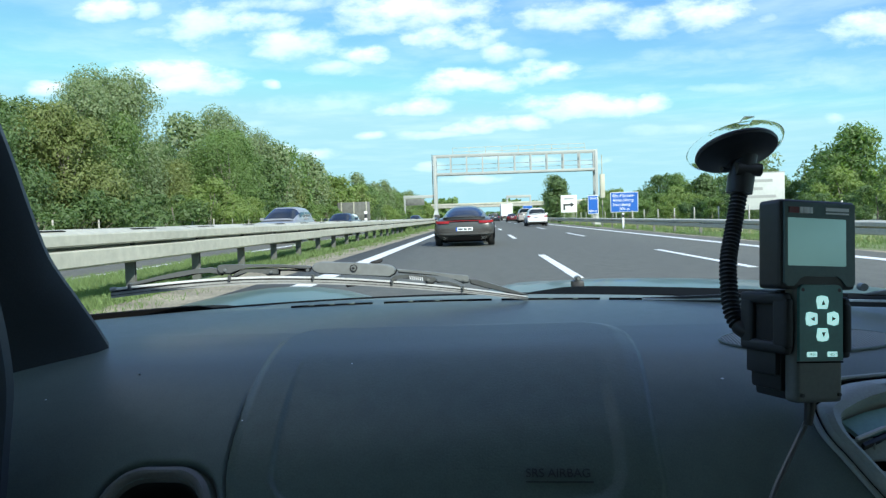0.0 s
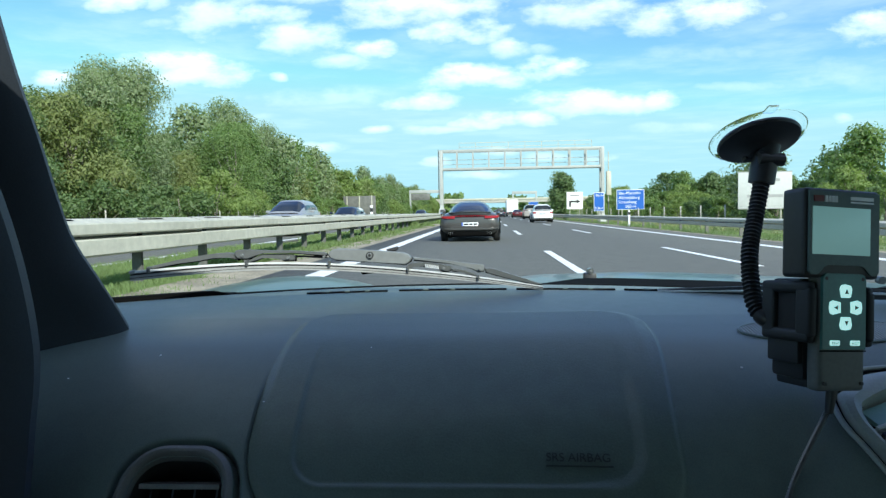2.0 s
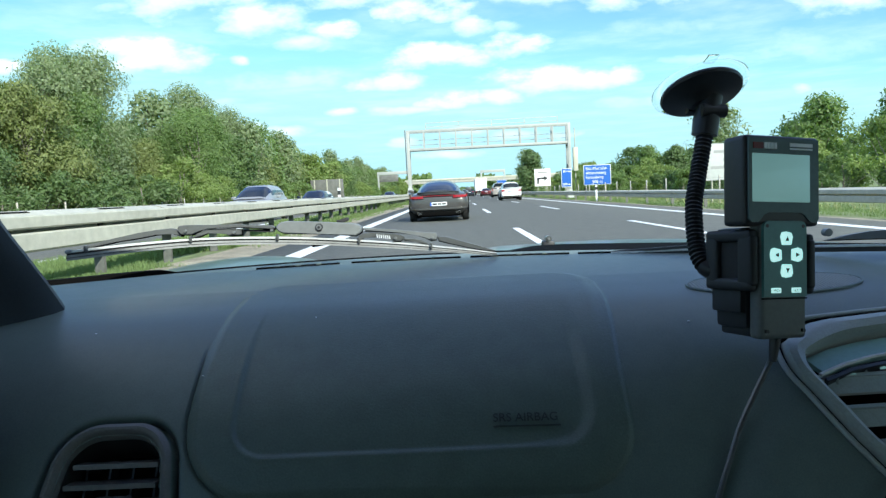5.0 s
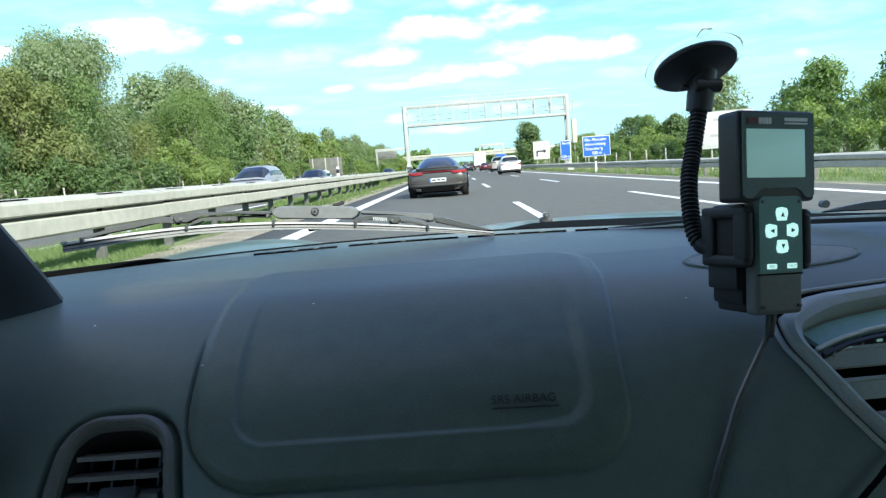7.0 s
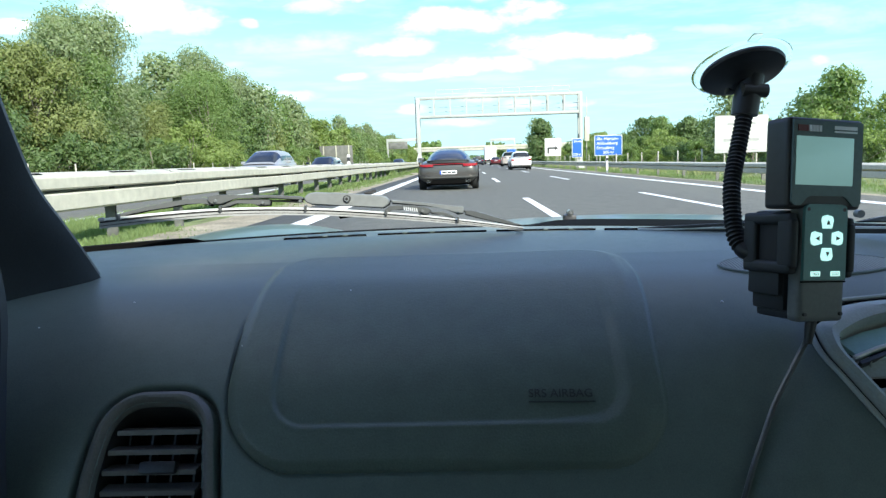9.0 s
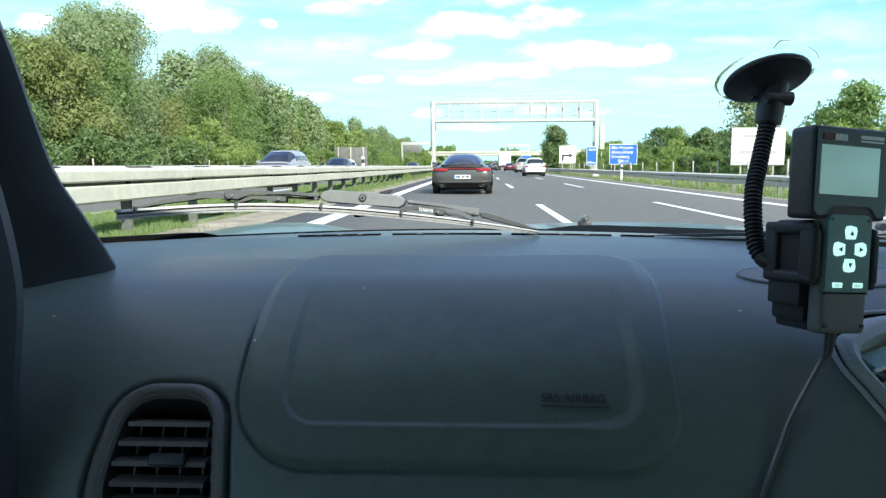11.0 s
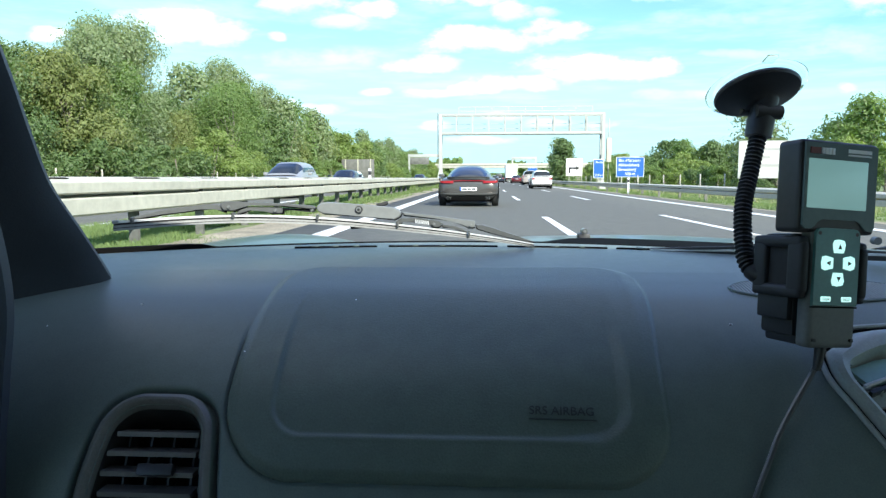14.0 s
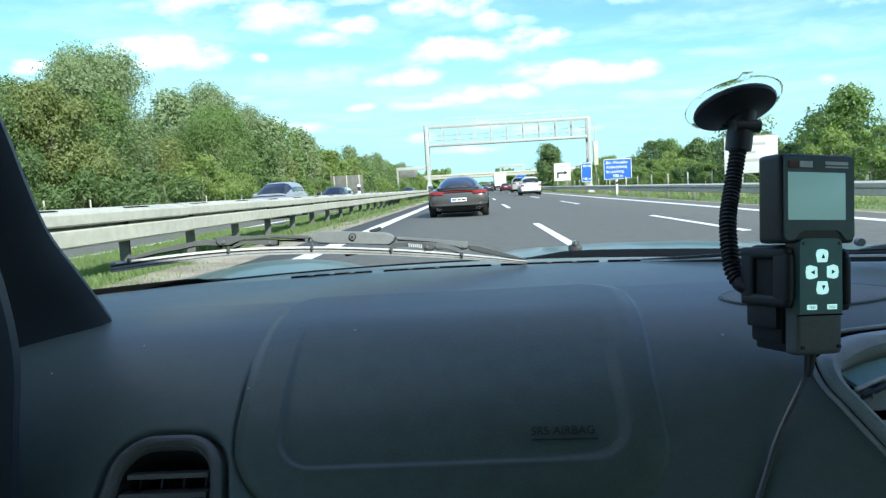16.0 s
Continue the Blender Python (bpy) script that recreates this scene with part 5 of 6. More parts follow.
# ---- centre console vent ----
inner = smooth_line([on_dash(x, t, 0) for x, t in CENTRE_UP[::-1] + CENTRE_LOW], 6)
outer = smooth_line([on_dash(x, t, 0) for x, t in CENTRE_OUT_UP[::-1] + CENTRE_OUT_LOW], 6)
verts, faces = [], []
for p0, p1 in zip(inner, outer):
    for t, up in ((0, -.026), (.0, -.003), (.16, .0060), (.5, .0095), (.80, .0075), (.95, .0010), (1.0, -.005)):
        q = p0.lerp(p1, t)
        verts.append((q.x, q.y - up * .75, q.z + up * .65))
for k in range(len(inner) - 1):
    for j in range(6):
        a = k * 7 + j
        faces.append((a, a + 7, a + 8, a + 1))
cvent = part("centre_vent", (verts, faces), M_BEZEL, dash, "curved centre console vent with dark slats")
part("outer_lip", tube([p1 + (p1 - p0) * .22 + Vector((0, -.0008, .0008)) for p0, p1 in zip(inner, outer)], .0022, 8), M_BEZEL, cvent, "raised grey lip round the bezel")
part("groove", tube([p1 + (p1 - p0) * .05 + Vector((0, -.0004, .0002)) for p0, p1 in zip(inner, outer)], .0014, 6), M_VOID, cvent, "dark joint round the bezel")
# black sheet put in for the darkness deep inside the centre vent
part("dark_duct_sheet", box((.365, .712, .60), (.80, .716, .757)), M_VOID, cvent)
part("inner_ledge", strip([on_dash(x, float(np.interp(x, *zip(*CENTRE_UP))) + .0085, -.010) for x in np.linspace(.382, .72, 16)], .020, .004, (0, -.9, -.45)), M_LEDGE, cvent, "inner ledge coloured as if lit teal")
part("inner_edge", strip([on_dash(x, float(np.interp(x, *zip(*CENTRE_UP))) + .0188, -.0035) for x in np.linspace(.380, .72, 16)], .0018, .003, (0, 0, 1)), M_RAIL, cvent, "bright edge line")
part("indicator_bar", strip([on_dash(x, float(np.interp(x, *zip(*CENTRE_UP))) + .0265, -.012) for x in np.linspace(.384, .72, 16)], .016, .003, (0, -.5, .85)), M_BLACK, cvent, "black bar with small lit windows")
for k in range(3):
    t = .4915 + .0275 * k
    x0 = float(np.interp(t, [v for _, v in CENTRE_LOW], [u for u, _ in CENTRE_LOW])) + .001
    up = (on_dash(.45, t - .01, .004) - on_dash(.45, t + .008, 0)).normalized()
    line = [on_dash(x0 + (.72 - x0) * j / 8, t - .008 * j / 8, -.012) for j in range(9)]
    slat = part("slat", strip(line, .0150, .006, tuple(up)), M_BEZEL, cvent)
    part("slat_lip", tube([p + up * .0075 + Vector((0, -.002, 0)) for p in line], .0024, 6), M_BEZEL, slat, "rounded front lip of the slat")
for k in range(6):
    x = .392 + .0125 * k
    q = on_dash(x, float(np.interp(x, *zip(*CENTRE_UP))) + .0265, -.0085)
    part("indicator", box((q.x, q.y - .002, q.z - (.0011 if k % 2 else .004)), (q.x + (.0042 if k % 2 else .0016), q.y + .002, q.z + (.0011 if k % 2 else .004)), .0005), M_TEAL_SCREEN if k % 2 else M_BEZEL, cvent, "small lit indicator window" if k % 2 else "small upright divider")
tab = on_dash(.462, .5185, -.006)
part("slide_tab", box((tab.x - .012, tab.y - .006, tab.z - .004), (tab.x + .018, tab.y + .010, tab.z + .005), .003), M_BLACK, cvent, "black sliding tab on a slat")

part("console_joint", tube(smooth_line([on_dash(x, t, .0078) for x, t in ((.44, .548), (.399, .5735), (.388, .583), (.376, .593), (.368, .601), (.362, .610), (.352, .64))], 6), .0020, 8), M_VOID, dash, "dark curved joint in the console")

# ---- car body seen from inside ----
body = thing("car_body", "dark car body with glossy bonnet, windscreen pillar and door trim", "car body")


HOOD_X = [-.80, -.66, -.56, -.45, -.356, -.26, -.18, -.05, .08, .16, .29, .65, 1.0, 1.25]
HOOD_Z = [.50, .63, .708, .744, .755, .744, .722, .708, .724, .746, .753, .746, .71, .64]
hood_top = spline(HOOD_X, HOOD_Z)


def hood_z(x, y):
    return float(hood_top(x)) - .094 * (y - 1.7) - .12 * (y - 1.7) ** 2


verts, faces = [], []
hx, hy = np.linspace(-.80, 1.25, 80), np.linspace(1.22, 2.5, 34)
for y in hy:
    for x in hx:
        verts.append((x, y, hood_z(x, y)))
for j in range(33):
    for i in range(79):
        a = j * 80 + i
        faces.append((a, a + 1, a + 81, a + 80))
part("bonnet", (verts, faces), M_HOOD, body, "dark teal glossy bonnet reflecting the sky")
part("cowl", strip([(x, front_edge(x) + .055, .760 + .019 * float(ease(.10, .24, x))) for x in np.linspace(-.40, 1.1, 40)], .03, .13, (0, 0, 1)), M_VOID, body, "black plastic cowl below the windscreen")
part("screen_seal", strip([(x, front_edge(x) + .004, .7965 - .0055 * float(ease(-.285, -.262, x))) for x in np.linspace(-.46, 1.0, 90)], .010, .014, (0, 0, 1)), M_VOID, body, "black windscreen seal")
# washer nozzle
n0 = part("washer_nozzle", box((.2585, 1.300, .765), (.2805, 1.325, .7900), .005), M_BLACK, body, "small black washer nozzle")
part("nozzle_cap", tube([(.2695, 1.299, .7930), (.2695, 1.318, .7930)], .0052, 16), M_LEVER, n0, "grey round nozzle head")
part("jet", tube([(.2695, 1.2965, .7938), (.2695, 1.300, .7938)], .0024, 10), M_WIPER, n0, "bright jet")
# left windscreen pillar
pillar_path = [(-.268, .800, .690), (-.275, .780, .750), (-.283, .756, .797), (-.287, .722, .840), (-.292, .690, .882), (-.287, .660, .925), (-.279, .630, .966), (-.270, .59, 1.02), (-.262, .55, 1.09)]
pl = smooth_line(pillar_path, 6)
verts, faces = [], []
sect = [(-.14, .06), (-.03, .035), (-.008, .016), (.0, .0), (-.004, -.014), (-.018, -.030), (-.045, -.052), (-.090, -.085), (-.15, -.12)]
for k, p in enumerate(pl):
    for u, v in sect:
        verts.append((p.x + u, p.y + v, p.z))
m_ = len(sect)
for k in range(len(pl) - 1):
    for j in range(m_):
        a, b = k * m_ + j, k * m_ + (j + 1) % m_
        faces.append((a, b, b + m_, a + m_))
part("windscreen_pillar", (verts, faces), M_PILLAR, body, "dark plastic-clad windscreen pillar")
dt = smooth_line([(-.262, .55, .45), (-.252, .55, .66), (-.243, .55, .74), (-.236, .55, .81), (-.238, .53, .90), (-.250, .50, .98), (-.27, .44, 1.06)], 6)
verts, faces = [], []
for p in dt:
    for u, v in ((-.10, .05), (-.03, .03), (-.006, .016), (0, 0), (-.006, -.018), (-.03, -.04), (-.12, -.10)):
        verts.append((p.x + u, p.y + v, p.z))
for k in range(len(dt) - 1):
    for j in range(6):
        a = k * 7 + j
        faces.append((a, a + 1, a + 8, a + 7))
part("door_seal", (verts, faces), M_PILLAR, body, "dark padded door frame trim")
# door cards out of view, cut low so side light reaches the dash
part("door_card", box((-.50, -1.2, .20), (-.36, .52, .58), .03), M_CABIN, body, "grey door card")
part("door_card", box((1.25, -1.2, .20), (1.32, .60, .55), .03), M_CABIN, body, "grey door card")
# unseen roof: front edge curved to shade the pillar and leave the wiper sunlit
verts, faces = [], []
for x in np.linspace(-.48, 1.30, 25):
    e = .60 - (.70 if x < .2 else .05) * (x - .2) ** 2
    verts += [(x, -1.6, 1.078), (x, e - .008, 1.078), (x, e, 1.080), (x, e - .004, 1.088), (x, -1.6, 1.11)]
for k in range(24):
    for n in range(5):
        a, b = 5 * k + n, 5 * k + (n + 1) % 5
        faces.append((a, b, b + 5, a + 5))
faces += [(0, 1, 2, 3, 4), (124, 123, 122, 121, 120)]
part("roof_lining", (verts, faces), M_HEADLINER, body, "unseen grey cloth roof lining, front edge curved to shade the pillar")
part("roof_panel", box((-.47, -1.6, 1.112), (1.29, .30, 1.125), .005), M_HOOD, body, "dark teal painted roof skin")
# unseen rear wall and side panels, added to keep light from behind off the dash
part("rear_light_block", box((-.50, -1.62, .0), (1.32, -1.56, 1.09), .01), M_CABIN, body, "unseen grey wall closing the cabin rear against light")
for x0, x1 in ((-.52, -.46), (1.28, 1.34)):
    part("side_light_block", box((x0, -1.56, .15), (x1, -.75, .95 if x0 < 0 else .66), .01), M_CABIN, body, "unseen grey side panel limiting light from behind")
for x in (-.49, 1.29):
    part("rear_pillar", box((x - .03, -1.60, .60), (x + .03, -1.42, 1.09), .015), M_CABIN, body, "grey rear roof pillar")
    part("middle_pillar", box((x - .03, -.87, .58), (x + .03, -.75, 1.09), .015), M_CABIN, body, "grey middle roof pillar")
part("floor_pan", box((-.50, -1.6, .12), (1.32, .9, .15), .01), M_CABIN, body, "grey carpeted floor")
part("firewall", box((-.50, .95, .12), (1.32, .98, .77), .01), M_VOID, body, "black firewall")
part("right_pillar", strip([(1.22, .80, .72), (1.20, .70, .92), (1.18, .56, 1.09)], .08, .08, (1, 0, 0)), M_TRIM, body, "dark windscreen pillar on the driver's side")

# ---- windscreen wiper ----
wiper = thing("windscreen_wiper", "grey metal windscreen wiper resting across the lower screen", "wiper")


def screen(x, z, off=.105):
    """A point of the plane in which the wiper lies, just outside the windscreen."""
    return (x, front_edge(x) - off, z)


def plate(name, outline, mat, parent, label="", off=.105, thick=.004, edge=.0011):
    """A flat pressed plate lying along the windscreen."""
    bm = bmesh.new()
    xs_ = [x for x, _ in outline]
    flat_y = lambda x: float(np.interp(x, (min(xs_), max(xs_)), (front_edge(min(xs_)), front_edge(max(xs_))))) - off
    near = [bm.verts.new((x, flat_y(x), z)) for x, z in outline]
    far = [bm.verts.new((x, flat_y(x) + thick, z)) for x, z in outline]
    bm.faces.new(near), bm.faces.new(list(reversed(far)))
    for k in range(len(outline)):
        j = (k + 1) % len(outline)
        bm.faces.new((near[k], far[k], far[j], near[j]))
    if edge:
        bmesh.ops.bevel(bm, geom=list(bm.edges), offset=edge, segments=1, affect="EDGES")
    ob = part(name, bm, mat, parent, label, smooth=False)
    # black copy set lower and behind paints a shadow line under the plate
    if mat in (M_LEVER, M_WIPER):
        bm = bmesh.new()
        drop = [(x, flat_y(x) + thick + .0005, z - .0013) for x, z in outline]
        near = [bm.verts.new(v) for v in drop]
        far = [bm.verts.new((x, y + .006, z)) for x, y, z in drop]
        bm.faces.new(near), bm.faces.new(list(reversed(far)))
        for k in range(len(outline)):
            j = (k + 1) % len(outline)
            bm.faces.new((near[k], far[k], far[j], near[j]))
        part("shade_backing", bm, M_VOID, ob, "black backing plate standing in for shade below the plate", smooth=False)
    return ob


def band(name, line, z0, z1, mat, label, off, thick):
    """A long strip along the blade between two heights below its upper edge."""
    verts, faces = [], []
    for x, z, deep in line:
        verts += [screen(x, z + z0 * deep, off), screen(x, z + z1 * deep, off), screen(x, z + z1 * deep, off - thick), screen(x, z + z0 * deep, off - thick)]
    for k in range(len(line) - 1):
        for n in range(4):
            a, b = 4 * k + n, 4 * k + (n + 1) % 4
            faces.append((a, b, b + 4, a + 4))
    n = len(verts)
    faces += [(0, 1, 2, 3), (n - 1, n - 2, n - 3, n - 4)]
    return part(name, (verts, faces), mat, wiper, label)


# upper edge of the blade along its length, with its depth
edge_z = spline([-.322, -.262, -.209, -.114, -.016, .075, .142, .160], [.8395, .8425, .8432, .8385, .8285, .8165, .8065, .8035])
deep_x = ([-.322, -.2, .0, .16], [.0112, .0098, .0088, .0050])
blade_line = [(float(x), float(edge_z(x)), float(np.interp(x, *deep_x))) for x in np.linspace(-.322, .158, 40)]
band("blade_rail", blade_line, 0.0, -.24, M_RAIL, "bright metal blade rail", .1065, .004)
band("blade_gap", blade_line, -.20, -.50, M_RUBBER, "dark joint in the blade", .1045, .004)
band("rubber_blade", blade_line, -.46, -1.0, M_LIP, "grey rubber lip", .1060, .004)
band("rubber_edge", blade_line, -.70, -.76, M_RUBBER, "thin dark line along the rubber", .1064, .002)
plate("blade_end", [(-.3225, .8405), (-.3170, .8410), (-.3170, .8365), (-.3225, .8360)], M_LIP, wiper, "grey end clip", .108)
LONG_LEFT = [(-.304, .8440), (-.280, .8498), (-.258, .8540), (-.240, .8562), (-.227, .8570), (-.216, .8540), (-.218, .8470), (-.228, .8515), (-.243, .8505), (-.258, .8480), (-.280, .8455), (-.303, .8405)]
plate("long_lever", LONG_LEFT, M_LEVER, wiper, "long dark tapering lever", .1055)
UPPER_LEFT = [(-.2195, .8580), (-.217, .8595), (-.208, .8595), (-.180, .8578), (-.152, .8563), (-.118, .8530), (-.115, .8500), (-.118, .8485), (-.153, .8535), (-.189, .8555), (-.196, .8535), (-.2055, .8480), (-.217, .8490), (-.220, .8530)]
plate("lever_plate", UPPER_LEFT, M_LEVER, wiper, "folded grey lever plate", .1095)
LOWER_LEFT = [(-.207, .8430), (-.201, .8490), (-.190, .8532), (-.169, .8525), (-.154, .8512), (-.1545, .8440), (-.167, .8440), (-.173, .8478), (-.190, .8495), (-.202, .8440)]
plate("lever_plate", LOWER_LEFT, M_LEVER, wiper, "smaller folded lever plate", .1075)
plate("bridge_foot", [(-.154, .8500), (-.120, .8480), (-.116, .8455), (-.122, .8445), (-.132, .8468), (-.154, .8475)], M_BLACK, wiper, "black lever behind the plate", .104)
COVER = [(-.1145, .8500), (-.112, .8540), (-.108, .8565), (-.102, .8575), (-.060, .8540), (-.021, .8502), (-.014, .8475), (-.0105, .8430), (-.0125, .8380), (-.019, .8342), (-.060, .8390), (-.106, .8425), (-.112, .8455)]
cap = plate("pivot_cover", COVER, M_WIPER, wiper, "flat grey-green pivot cover with one bolt", .112, .009, .0014)
part("bolt", tube([screen(-.0625, .8478, .1168), screen(-.0625, .8478, .112)], .0046, 18), M_BLACK, cap, "dark round bolt")
part("bolt_ring", tube([screen(-.0625, .8478, .1176), screen(-.0625, .8478, .114)], .0034, 18), M_WIPER, cap)
part("bolt_centre", tube([screen(-.0625, .8478, .1182), screen(-.0625, .8478, .114)], .0017, 12), M_BLACK, cap)
plate("arm_heel", [(-.080, .8290), (-.049, .8245), (-.076, .8215)], M_VOID, wiper, "black heel of the wiper arm", .095)
plate("hook", [(-.044, .8545), (-.036, .8560), (-.030, .8580), (-.0275, .8572), (-.0290, .8530), (-.034, .8515), (-.043, .8520)], M_BLACK, wiper, "small black hook", .104)
UPPER_RIGHT = [(-.0095, .8440), (.014, .8412), (.036, .8385), (.067, .8340), (.0825, .8328), (.0835, .8280), (.082, .8238), (.075, .8232), (.068, .8272), (.055, .8322), (.036, .8352), (-.008, .8398)]
plate("arm_plate", UPPER_RIGHT, M_WIPER, wiper, "folded grey upper arm", .1095)
LOWER_RIGHT = [(-.019, .8292), (-.0155, .8335), (-.011, .8362), (.008, .8362), (.025, .8340), (.0395, .8312), (.041, .8272), (.036, .8238), (.028, .8242), (.0225, .8292), (.007, .8318), (-.009, .8318), (-.0155, .8275)]
plate("lever_plate", LOWER_RIGHT, M_LEVER, wiper, "folded grey lever plate", .108)
plate("thin_lever", [(.040, .8270), (.054, .8262), (.066, .8225), (.0745, .8170), (.065, .8195), (.054, .8232), (.041, .8245)], M_LEVER, wiper, "thin arched lever", .1065)
plate("long_lever", [(.083, .8275), (.093, .8272), (.107, .8228), (.121, .8182), (.141, .8118), (.159, .8060), (.144, .8068), (.122, .8122), (.102, .8172), (.085, .8220)], M_LEVER, wiper, "long dark tapering lever", .1055)
for k in range(7):
    part("spring_coil", tube([screen(.007 + .0026 * k, .8345 - .0004 * k, .1105), screen(.0078 + .0026 * k, .8300 - .0004 * k, .1105)], .0008, 6), M_RAIL, wiper, "bright spring coil")
for x, z in ((-.2110, .8528), (-.1610, .8476), (-.1190, .8475), (.0775, .8268), (.0305, .8285)):
    part("rivet", tube([screen(x, z, .1130), screen(x, z, .1075)], .0017, 10), M_WIPER, wiper, "round rivet")
for x in (-.305, -.208, -.114, -.016, .075):
    z = float(edge_z(x))
    part("claw", box((x - .0011, front_edge(x) - .110, z - .0040), (x + .0016, front_edge(x) - .102, z + .0032), .0006), M_LEVER, wiper, "blade claw")
w2 = thing("second_wiper", "grey metal arm and blade of the driver's wiper at the cowl", "wiper")
low = [(float(x), float(z), .0060) for x, z in zip(np.linspace(.30, .62, 20), np.linspace(.7990, .8110, 20))]
for name, z0, z1, mat, label in (("blade_rail", 0, -.35, M_RAIL, "bright metal blade rail"), ("rubber_blade", -.35, -1.2, M_BLACK, "dark rubber lip")):
    band(name, low, z0, z1, mat, label, .082, .004).parent = w2
plate("arm", [(.300, .8000), (.400, .8085), (.495, .8130), (.495, .8085), (.400, .8040), (.300, .7975)], M_BLACK, w2, "thin black arm", .078)
plate("arm_plate", [(.505, .8120), (.518, .8170), (.535, .8215), (.575, .8260), (.62, .8280), (.62, .8170), (.540, .8140)], M_WIPER, w2, "grey arm plate", .080)
part("nut", tube([screen(.5035, .8205, .086), screen(.5035, .8205, .078)], .0042, 14), M_WIPER, w2, "round grey nut")

# ---- suction mount ----
mount = thing("suction_mount", "black flexible phone holder stuck to the windscreen by a suction cup", "holder")
cup_c, cup_n = Vector((.3265, .712, .9600)), Vector((-.075, .44, .895)).normalized()
cup_m = Matrix.Translation(cup_c) @ cup_n.to_track_quat("Z", "Y").to_matrix().to_4x4() @ Matrix.Scale(.93, 4)


def lathe(profile, n=48):
    verts, faces, m = [], [], len(profile)
    for k in range(n):
        a = 2 * math.pi * k / n
        verts += [(r * math.cos(a), r * math.sin(a), z) for r, z in profile]
    for k in range(n):
        for i in range(m - 1):
            a, b = k * m + i, ((k + 1) % n) * m + i
            faces.append((a, b, b + 1, a + 1))
    return verts, faces


def put(ob, m):
    ob.matrix_local = m
    return ob


put(part("cup_rim", lathe([(.0345, -.0030), (.0400, -.0012), (.0435, .0012), (.0442, .0030), (.0432, .0036), (.0390, .0012), (.0345, -.0010), (.0345, -.0030)]), M_CLEAR, mount, "clear flexible suction rim"), cup_m)
put(part("cup_body", lathe([(.0, -.016), (.012, -.0155), (.0155, -.0125), (.018, -.010), (.030, -.0070), (.0365, -.0045), (.0375, -.0020), (.0365, .0004), (.0, .0030)]), M_BLACK, mount, "black suction cup body"), cup_m)
put(part("lever", box((-.012, -.016, -.0165), (.012, -.008, -.011), .002), M_BLACK, mount, "black locking lever"), cup_m)
put(part("pull_tab", box((.007, .040, .001), (.017, .051, .0026), .001), M_CLEAR, mount, "clear pull tab"), cup_m)
part("joint", tube([(.333, .703, .955), (.330, .703, .944), (.328, .704, .934), (.326, .703, .921)], [.009, .010, .0112, .0108], 16), M_BLACK, mount, "black ball joint socket")
part("joint_screw", tube([(.321, .697, .9420), (.3425, .699, .9405)], .0058, 12), M_BLACK, mount, "black clamping screw")
hose = smooth_line([(.327, .703, .926), (.3245, .700, .918), (.3160, .690, .891), (.3060, .675, .863), (.3018, .660, .835), (.3018, .650, .8195), (.3075, .641, .8115), (.324, .634, .811)], 14)
dense = []
rad = []
length = 0.0
for k in range(len(hose) - 1):
    for j in range(6):
        q = hose[k].lerp(hose[k + 1], j / 6)
        if dense:
            length += (q - dense[-1]).length
        dense.append(q)
        rad.append((.0059 + .0014 * max(-.5, math.sin(length / .0036 * 2 * math.pi))) if k < len(hose) - 22 else .0072)
part("gooseneck", (tube(dense, rad, 16)), M_BLACK, mount, "ribbed black gooseneck")

# ---- controller in the holder ----
yaw, lean, roll = radians(18), radians(4), radians(4)
nrm = Vector((math.sin(yaw) * math.cos(lean), -math.cos(yaw) * math.cos(lean), math.sin(lean)))
ex = Vector((math.cos(yaw), math.sin(yaw), 0))
ez = nrm.cross(ex)
ez = ez if ez.z > 0 else -ez
ex, ez = ex * math.cos(roll) - ez * math.sin(roll), ez * math.cos(roll) + ex * math.sin(roll)
DEV = Matrix((ex, ez, nrm)).transposed().to_4x4()
DEV.translation = Vector((.347, .603, .830)) - nrm * .0045
part("cradle", box((-.0225, -.060, -.044), (.022, .016, -.0105), .004, DEV), M_GRIP, mount, "black plastic cradle")
part("cradle_step", box((-.0262, -.048, -.044), (-.020, -.028, -.012), .002, DEV), M_GRIP, mount)
part("cradle_foot", box((-.0195, -.0655, -.042), (.018, -.056, -.0102), .003, DEV), M_GRIP, mount)
for u0, u1, v0, v1, w0 in ((-.0300, -.0225, -.031, .014, -.047), (.0215, .0292, -.034, .011, -.036)):
    bm = bmesh.new()
    for lo, hi in (((u0, v0, w0), (u1, v0 + .009, .002)), ((u0, v1 - .009, w0), (u1, v1, .002)), ((u0, v0 + .004, -.012), (u1, v1 - .004, .0035)), ((u0, v0 + .004, w0), (u1, v1 - .004, w0 + .014))):
        add_box(bm, lo, hi, .0048, DEV, 3)
    part("side_clip", bm, M_GRIP, mount, "black spring clip arm with an opening")
    part("clip_pad", box((u0 + .004, v0 + .004, w0 + .008), (u1 - .0008, v1 - .004, -.008), .001, DEV), M_RUBBER, mount)

dev = thing("controller", "dark electronic controller with teal display and white arrow keys", "controller")
part("display_housing", box((-.0345, .0165, -.021), (.0325, .0825, .0030), .004, DEV, 3), M_BLACK, dev)
bm = bmesh.new()
face = [(-.0325, .0805), (.0308, .0805), (.0308, .0215), (.0285, .0190), (.0235, .0190), (.0205, .0215), (.0180, .0245), (.0140, .0262), (-.0150, .0262), (-.0190, .0245), (-.0215, .0215), (-.0245, .0190), (-.0300, .0190), (-.0325, .0215)]
low_ring, top_ring = [bm.verts.new(DEV @ Vector((x, y, .0))) for x, y in face], [bm.verts.new(DEV @ Vector((x * .985, y * .992 + .0003, .0042))) for x, y in face]
bm.faces.new(top_ring)
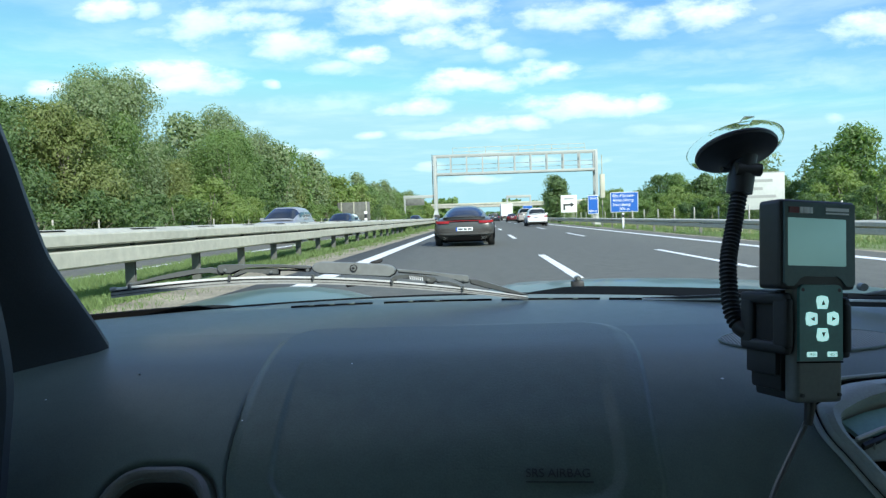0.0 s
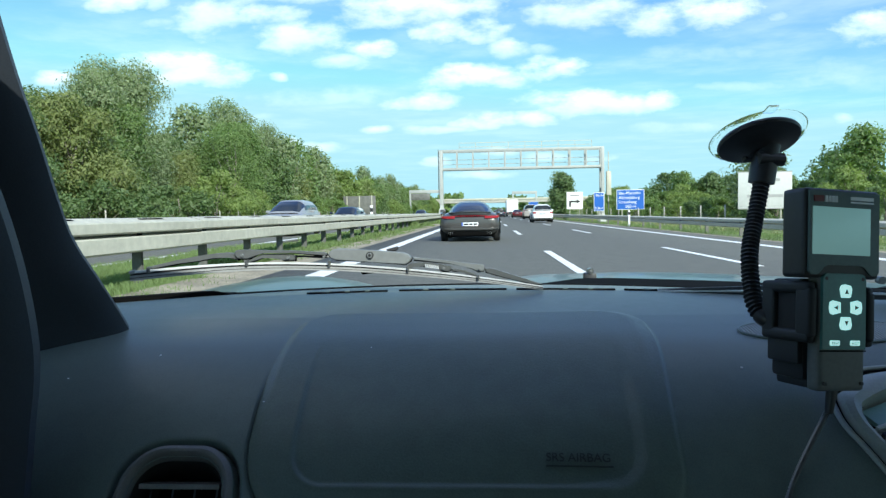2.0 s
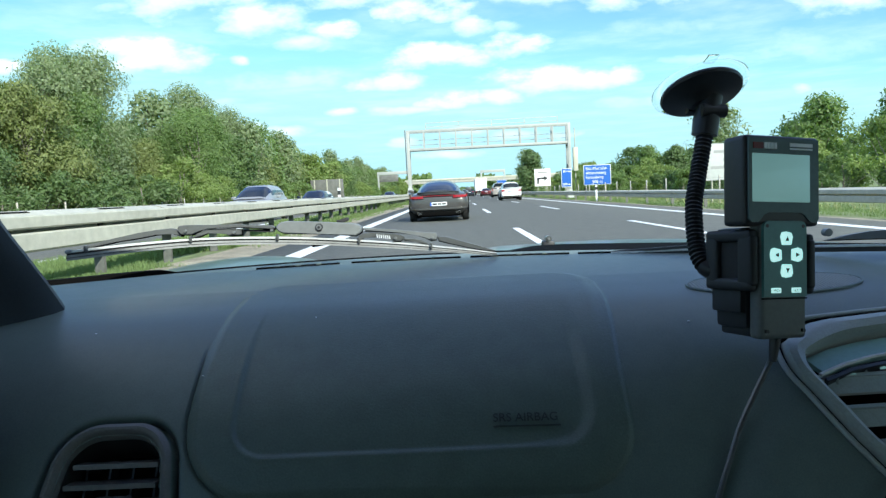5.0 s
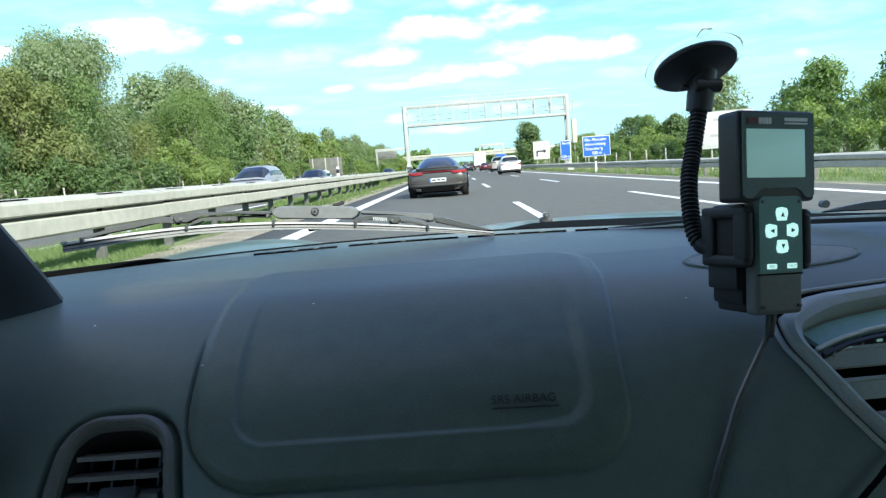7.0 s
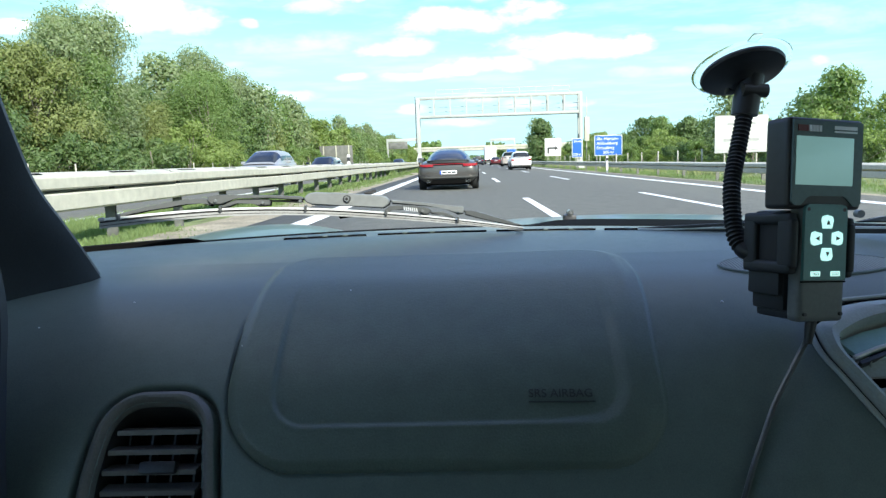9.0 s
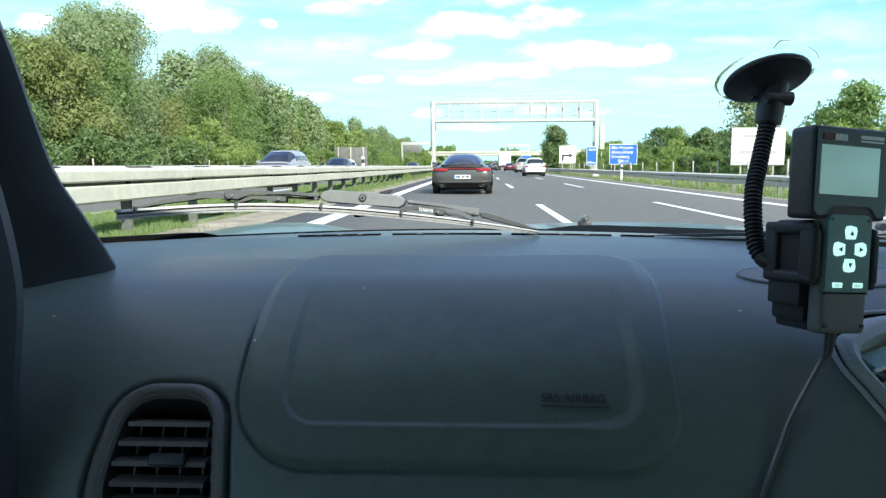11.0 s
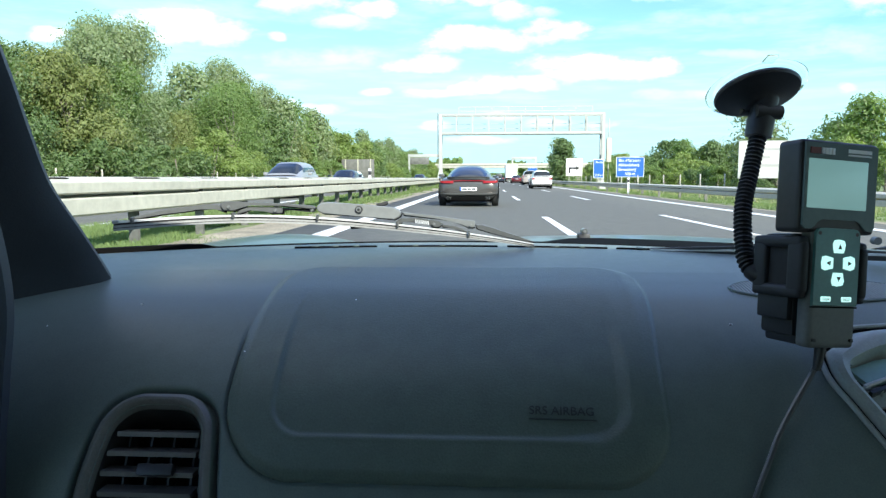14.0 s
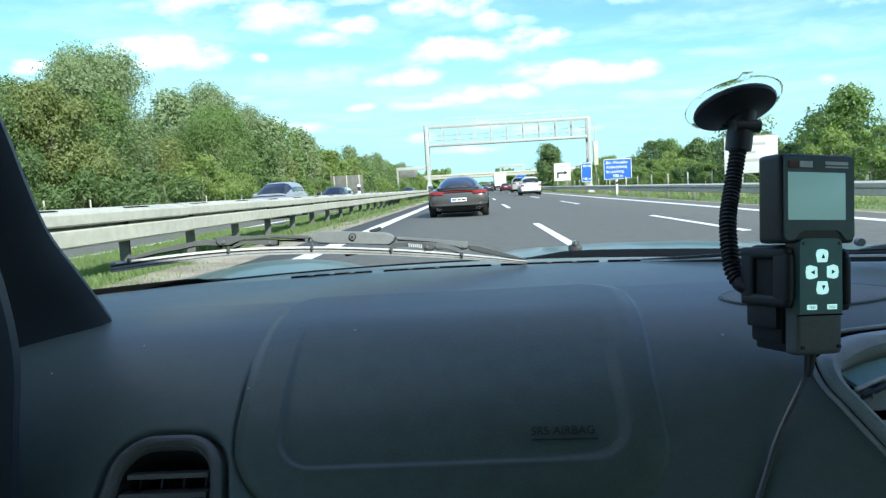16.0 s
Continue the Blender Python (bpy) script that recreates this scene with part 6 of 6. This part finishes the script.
for k in range(len(face)):
    bm.faces.new((low_ring[k], low_ring[(k + 1) % len(face)], top_ring[(k + 1) % len(face)], top_ring[k]))
part("display_frame", bm, M_DEVICE, dev, "raised dark teal display bezel notched over the keypad", smooth=False)
part("display", box((-.0294, .0338, .0030), (.0220, .0688, .0048), .0012, DEV), M_TEAL_SCREEN, dev, "teal liquid crystal display")
part("keypad_body", box((-.0212, -.0660, -.010), (.0205, .0215, .0030), .0042, DEV, 3), M_DEVICE_LOW, dev, "charcoal keypad body")
bm = bmesh.new()
face = [(.0193 - .005 * (1 - math.cos(a)), .0205 - .005 * (1 - math.sin(a))) for a in np.linspace(0, math.pi / 2, 6)] + [(-.0200 + .005 * (1 - math.sin(a)), .0205 - .005 * (1 - math.cos(a))) for a in np.linspace(0, math.pi / 2, 6)] + [(-.0200, -.0355), (.0193, -.0355)]
low_ring, top_ring = [bm.verts.new(DEV @ Vector((x, y, .0024))) for x, y in face], [bm.verts.new(DEV @ Vector((x * .97, y * .985, .0044))) for x, y in face]
bm.faces.new(top_ring)
for k in range(len(face)):
    bm.faces.new((low_ring[k], low_ring[(k + 1) % len(face)], top_ring[(k + 1) % len(face)], top_ring[k]))
part("keypad_plate", bm, M_TEAL_PLATE, dev, "teal keypad plate with rounded top", smooth=False)
part("seam", box((-.0205, -.0368, .0028), (.0198, -.0358, .0036), 0, DEV), M_VOID, dev)
for u, v, turn in ((.0001, .0072, 0), (.0002, -.0159, 180), (-.0092, -.0046, 90), (.0092, -.0044, -90)):
    km = DEV @ Matrix.Translation((u, v, .0040)) @ Matrix.Rotation(radians(turn), 4, "Z")
    bm = bmesh.new()
    outline = [(-.0040, -.0046), (.0040, -.0046), (.0054, .0016), (.0042, .0046), (.0, .0054), (-.0042, .0046), (-.0054, .0016)]
    f0 = [bm.verts.new((x, y, 0)) for x, y in outline]
    f1 = [bm.verts.new((x * .92, y * .92, .0016)) for x, y in outline]
    bm.faces.new(f1)
    for k in range(7):
        bm.faces.new((f0[k], f0[(k + 1) % 7], f1[(k + 1) % 7], f1[k]))
    bmesh.ops.transform(bm, matrix=km, verts=bm.verts)
    key = part("arrow_key", bm, M_KEY, dev, "white arrow key")
    bm = bmesh.new()
    bm.faces.new([bm.verts.new(km @ Vector(p_)) for p_ in ((-.0018, -.0017, .00185), (.0018, -.0017, .00185), (0, .0021, .00185))])
    part("arrow_mark", bm, M_BLACK, key, "black arrow mark")
for u, text in ((-.0090, "PREV"), (.0090, "NEXT")):
    key = part("small_key", box((u - .0042, -.0322, .0038), (u + .0042, -.0285, .0052), .0006, DEV), M_KEY, dev, "small white key")
    lettering("lettering", text, .0026, M_BLACK, key, DEV @ Matrix.Translation((u, -.0313, .0054)), align="CENTER")
part("logo_bar", box((-.0285, .0722, .0038), (-.0200, .0766, .0049), 0, DEV), M_RED, dev, "red logo bar")
for k in range(4):
    part("logo_bar", box((-.0190 + .0029 * k, .0722, .0038), (-.0166 + .0029 * k, .0768, .0049), .0002, DEV), M_PRINT, dev, "white logo block")
for v0, v1 in ((.0744, .0770), (.0722, .0734)):
    part("print_bar", box((.0040, v0, .0038), (.0245, v1, .0047), 0, DEV), M_PRINT, dev, "illegible white line of print")
for u, v in ((-.0165, .0165), (.0158, .0165), (-.0165, -.0600), (.0160, -.0600)):
    part("screw", tube([DEV @ Vector((u, v, .0028)), DEV @ Vector((u, v, .0046))], .0014, 10), M_BLACK, dev, "small black screw")
cable = thing("controller_cable", "thin black cable hanging from the controller along the console", "cable")
part("boot", tube([DEV @ Vector((.002, -.062, -.008)), DEV @ Vector((.001, -.070, -.008)), DEV @ Vector((-.001, -.084, -.008))], [.0040, .0040, .0028], 12), M_BLACK, cable, "ribbed strain relief")
part("cord", tube(smooth_line([DEV @ Vector((-.001, -.080, -.008)), DEV @ Vector((-.004, -.092, -.012))] + [on_dash(float(console_edge(t)) - dx, t, up) for t, dx, up in ((.528, .0, .006), (.550, .0, .003), (.575, .0, .003), (.62, .0, .003), (.70, .0, .003))], 8), .0021, 8), M_LEVER, cable, "thin grey-black cord")
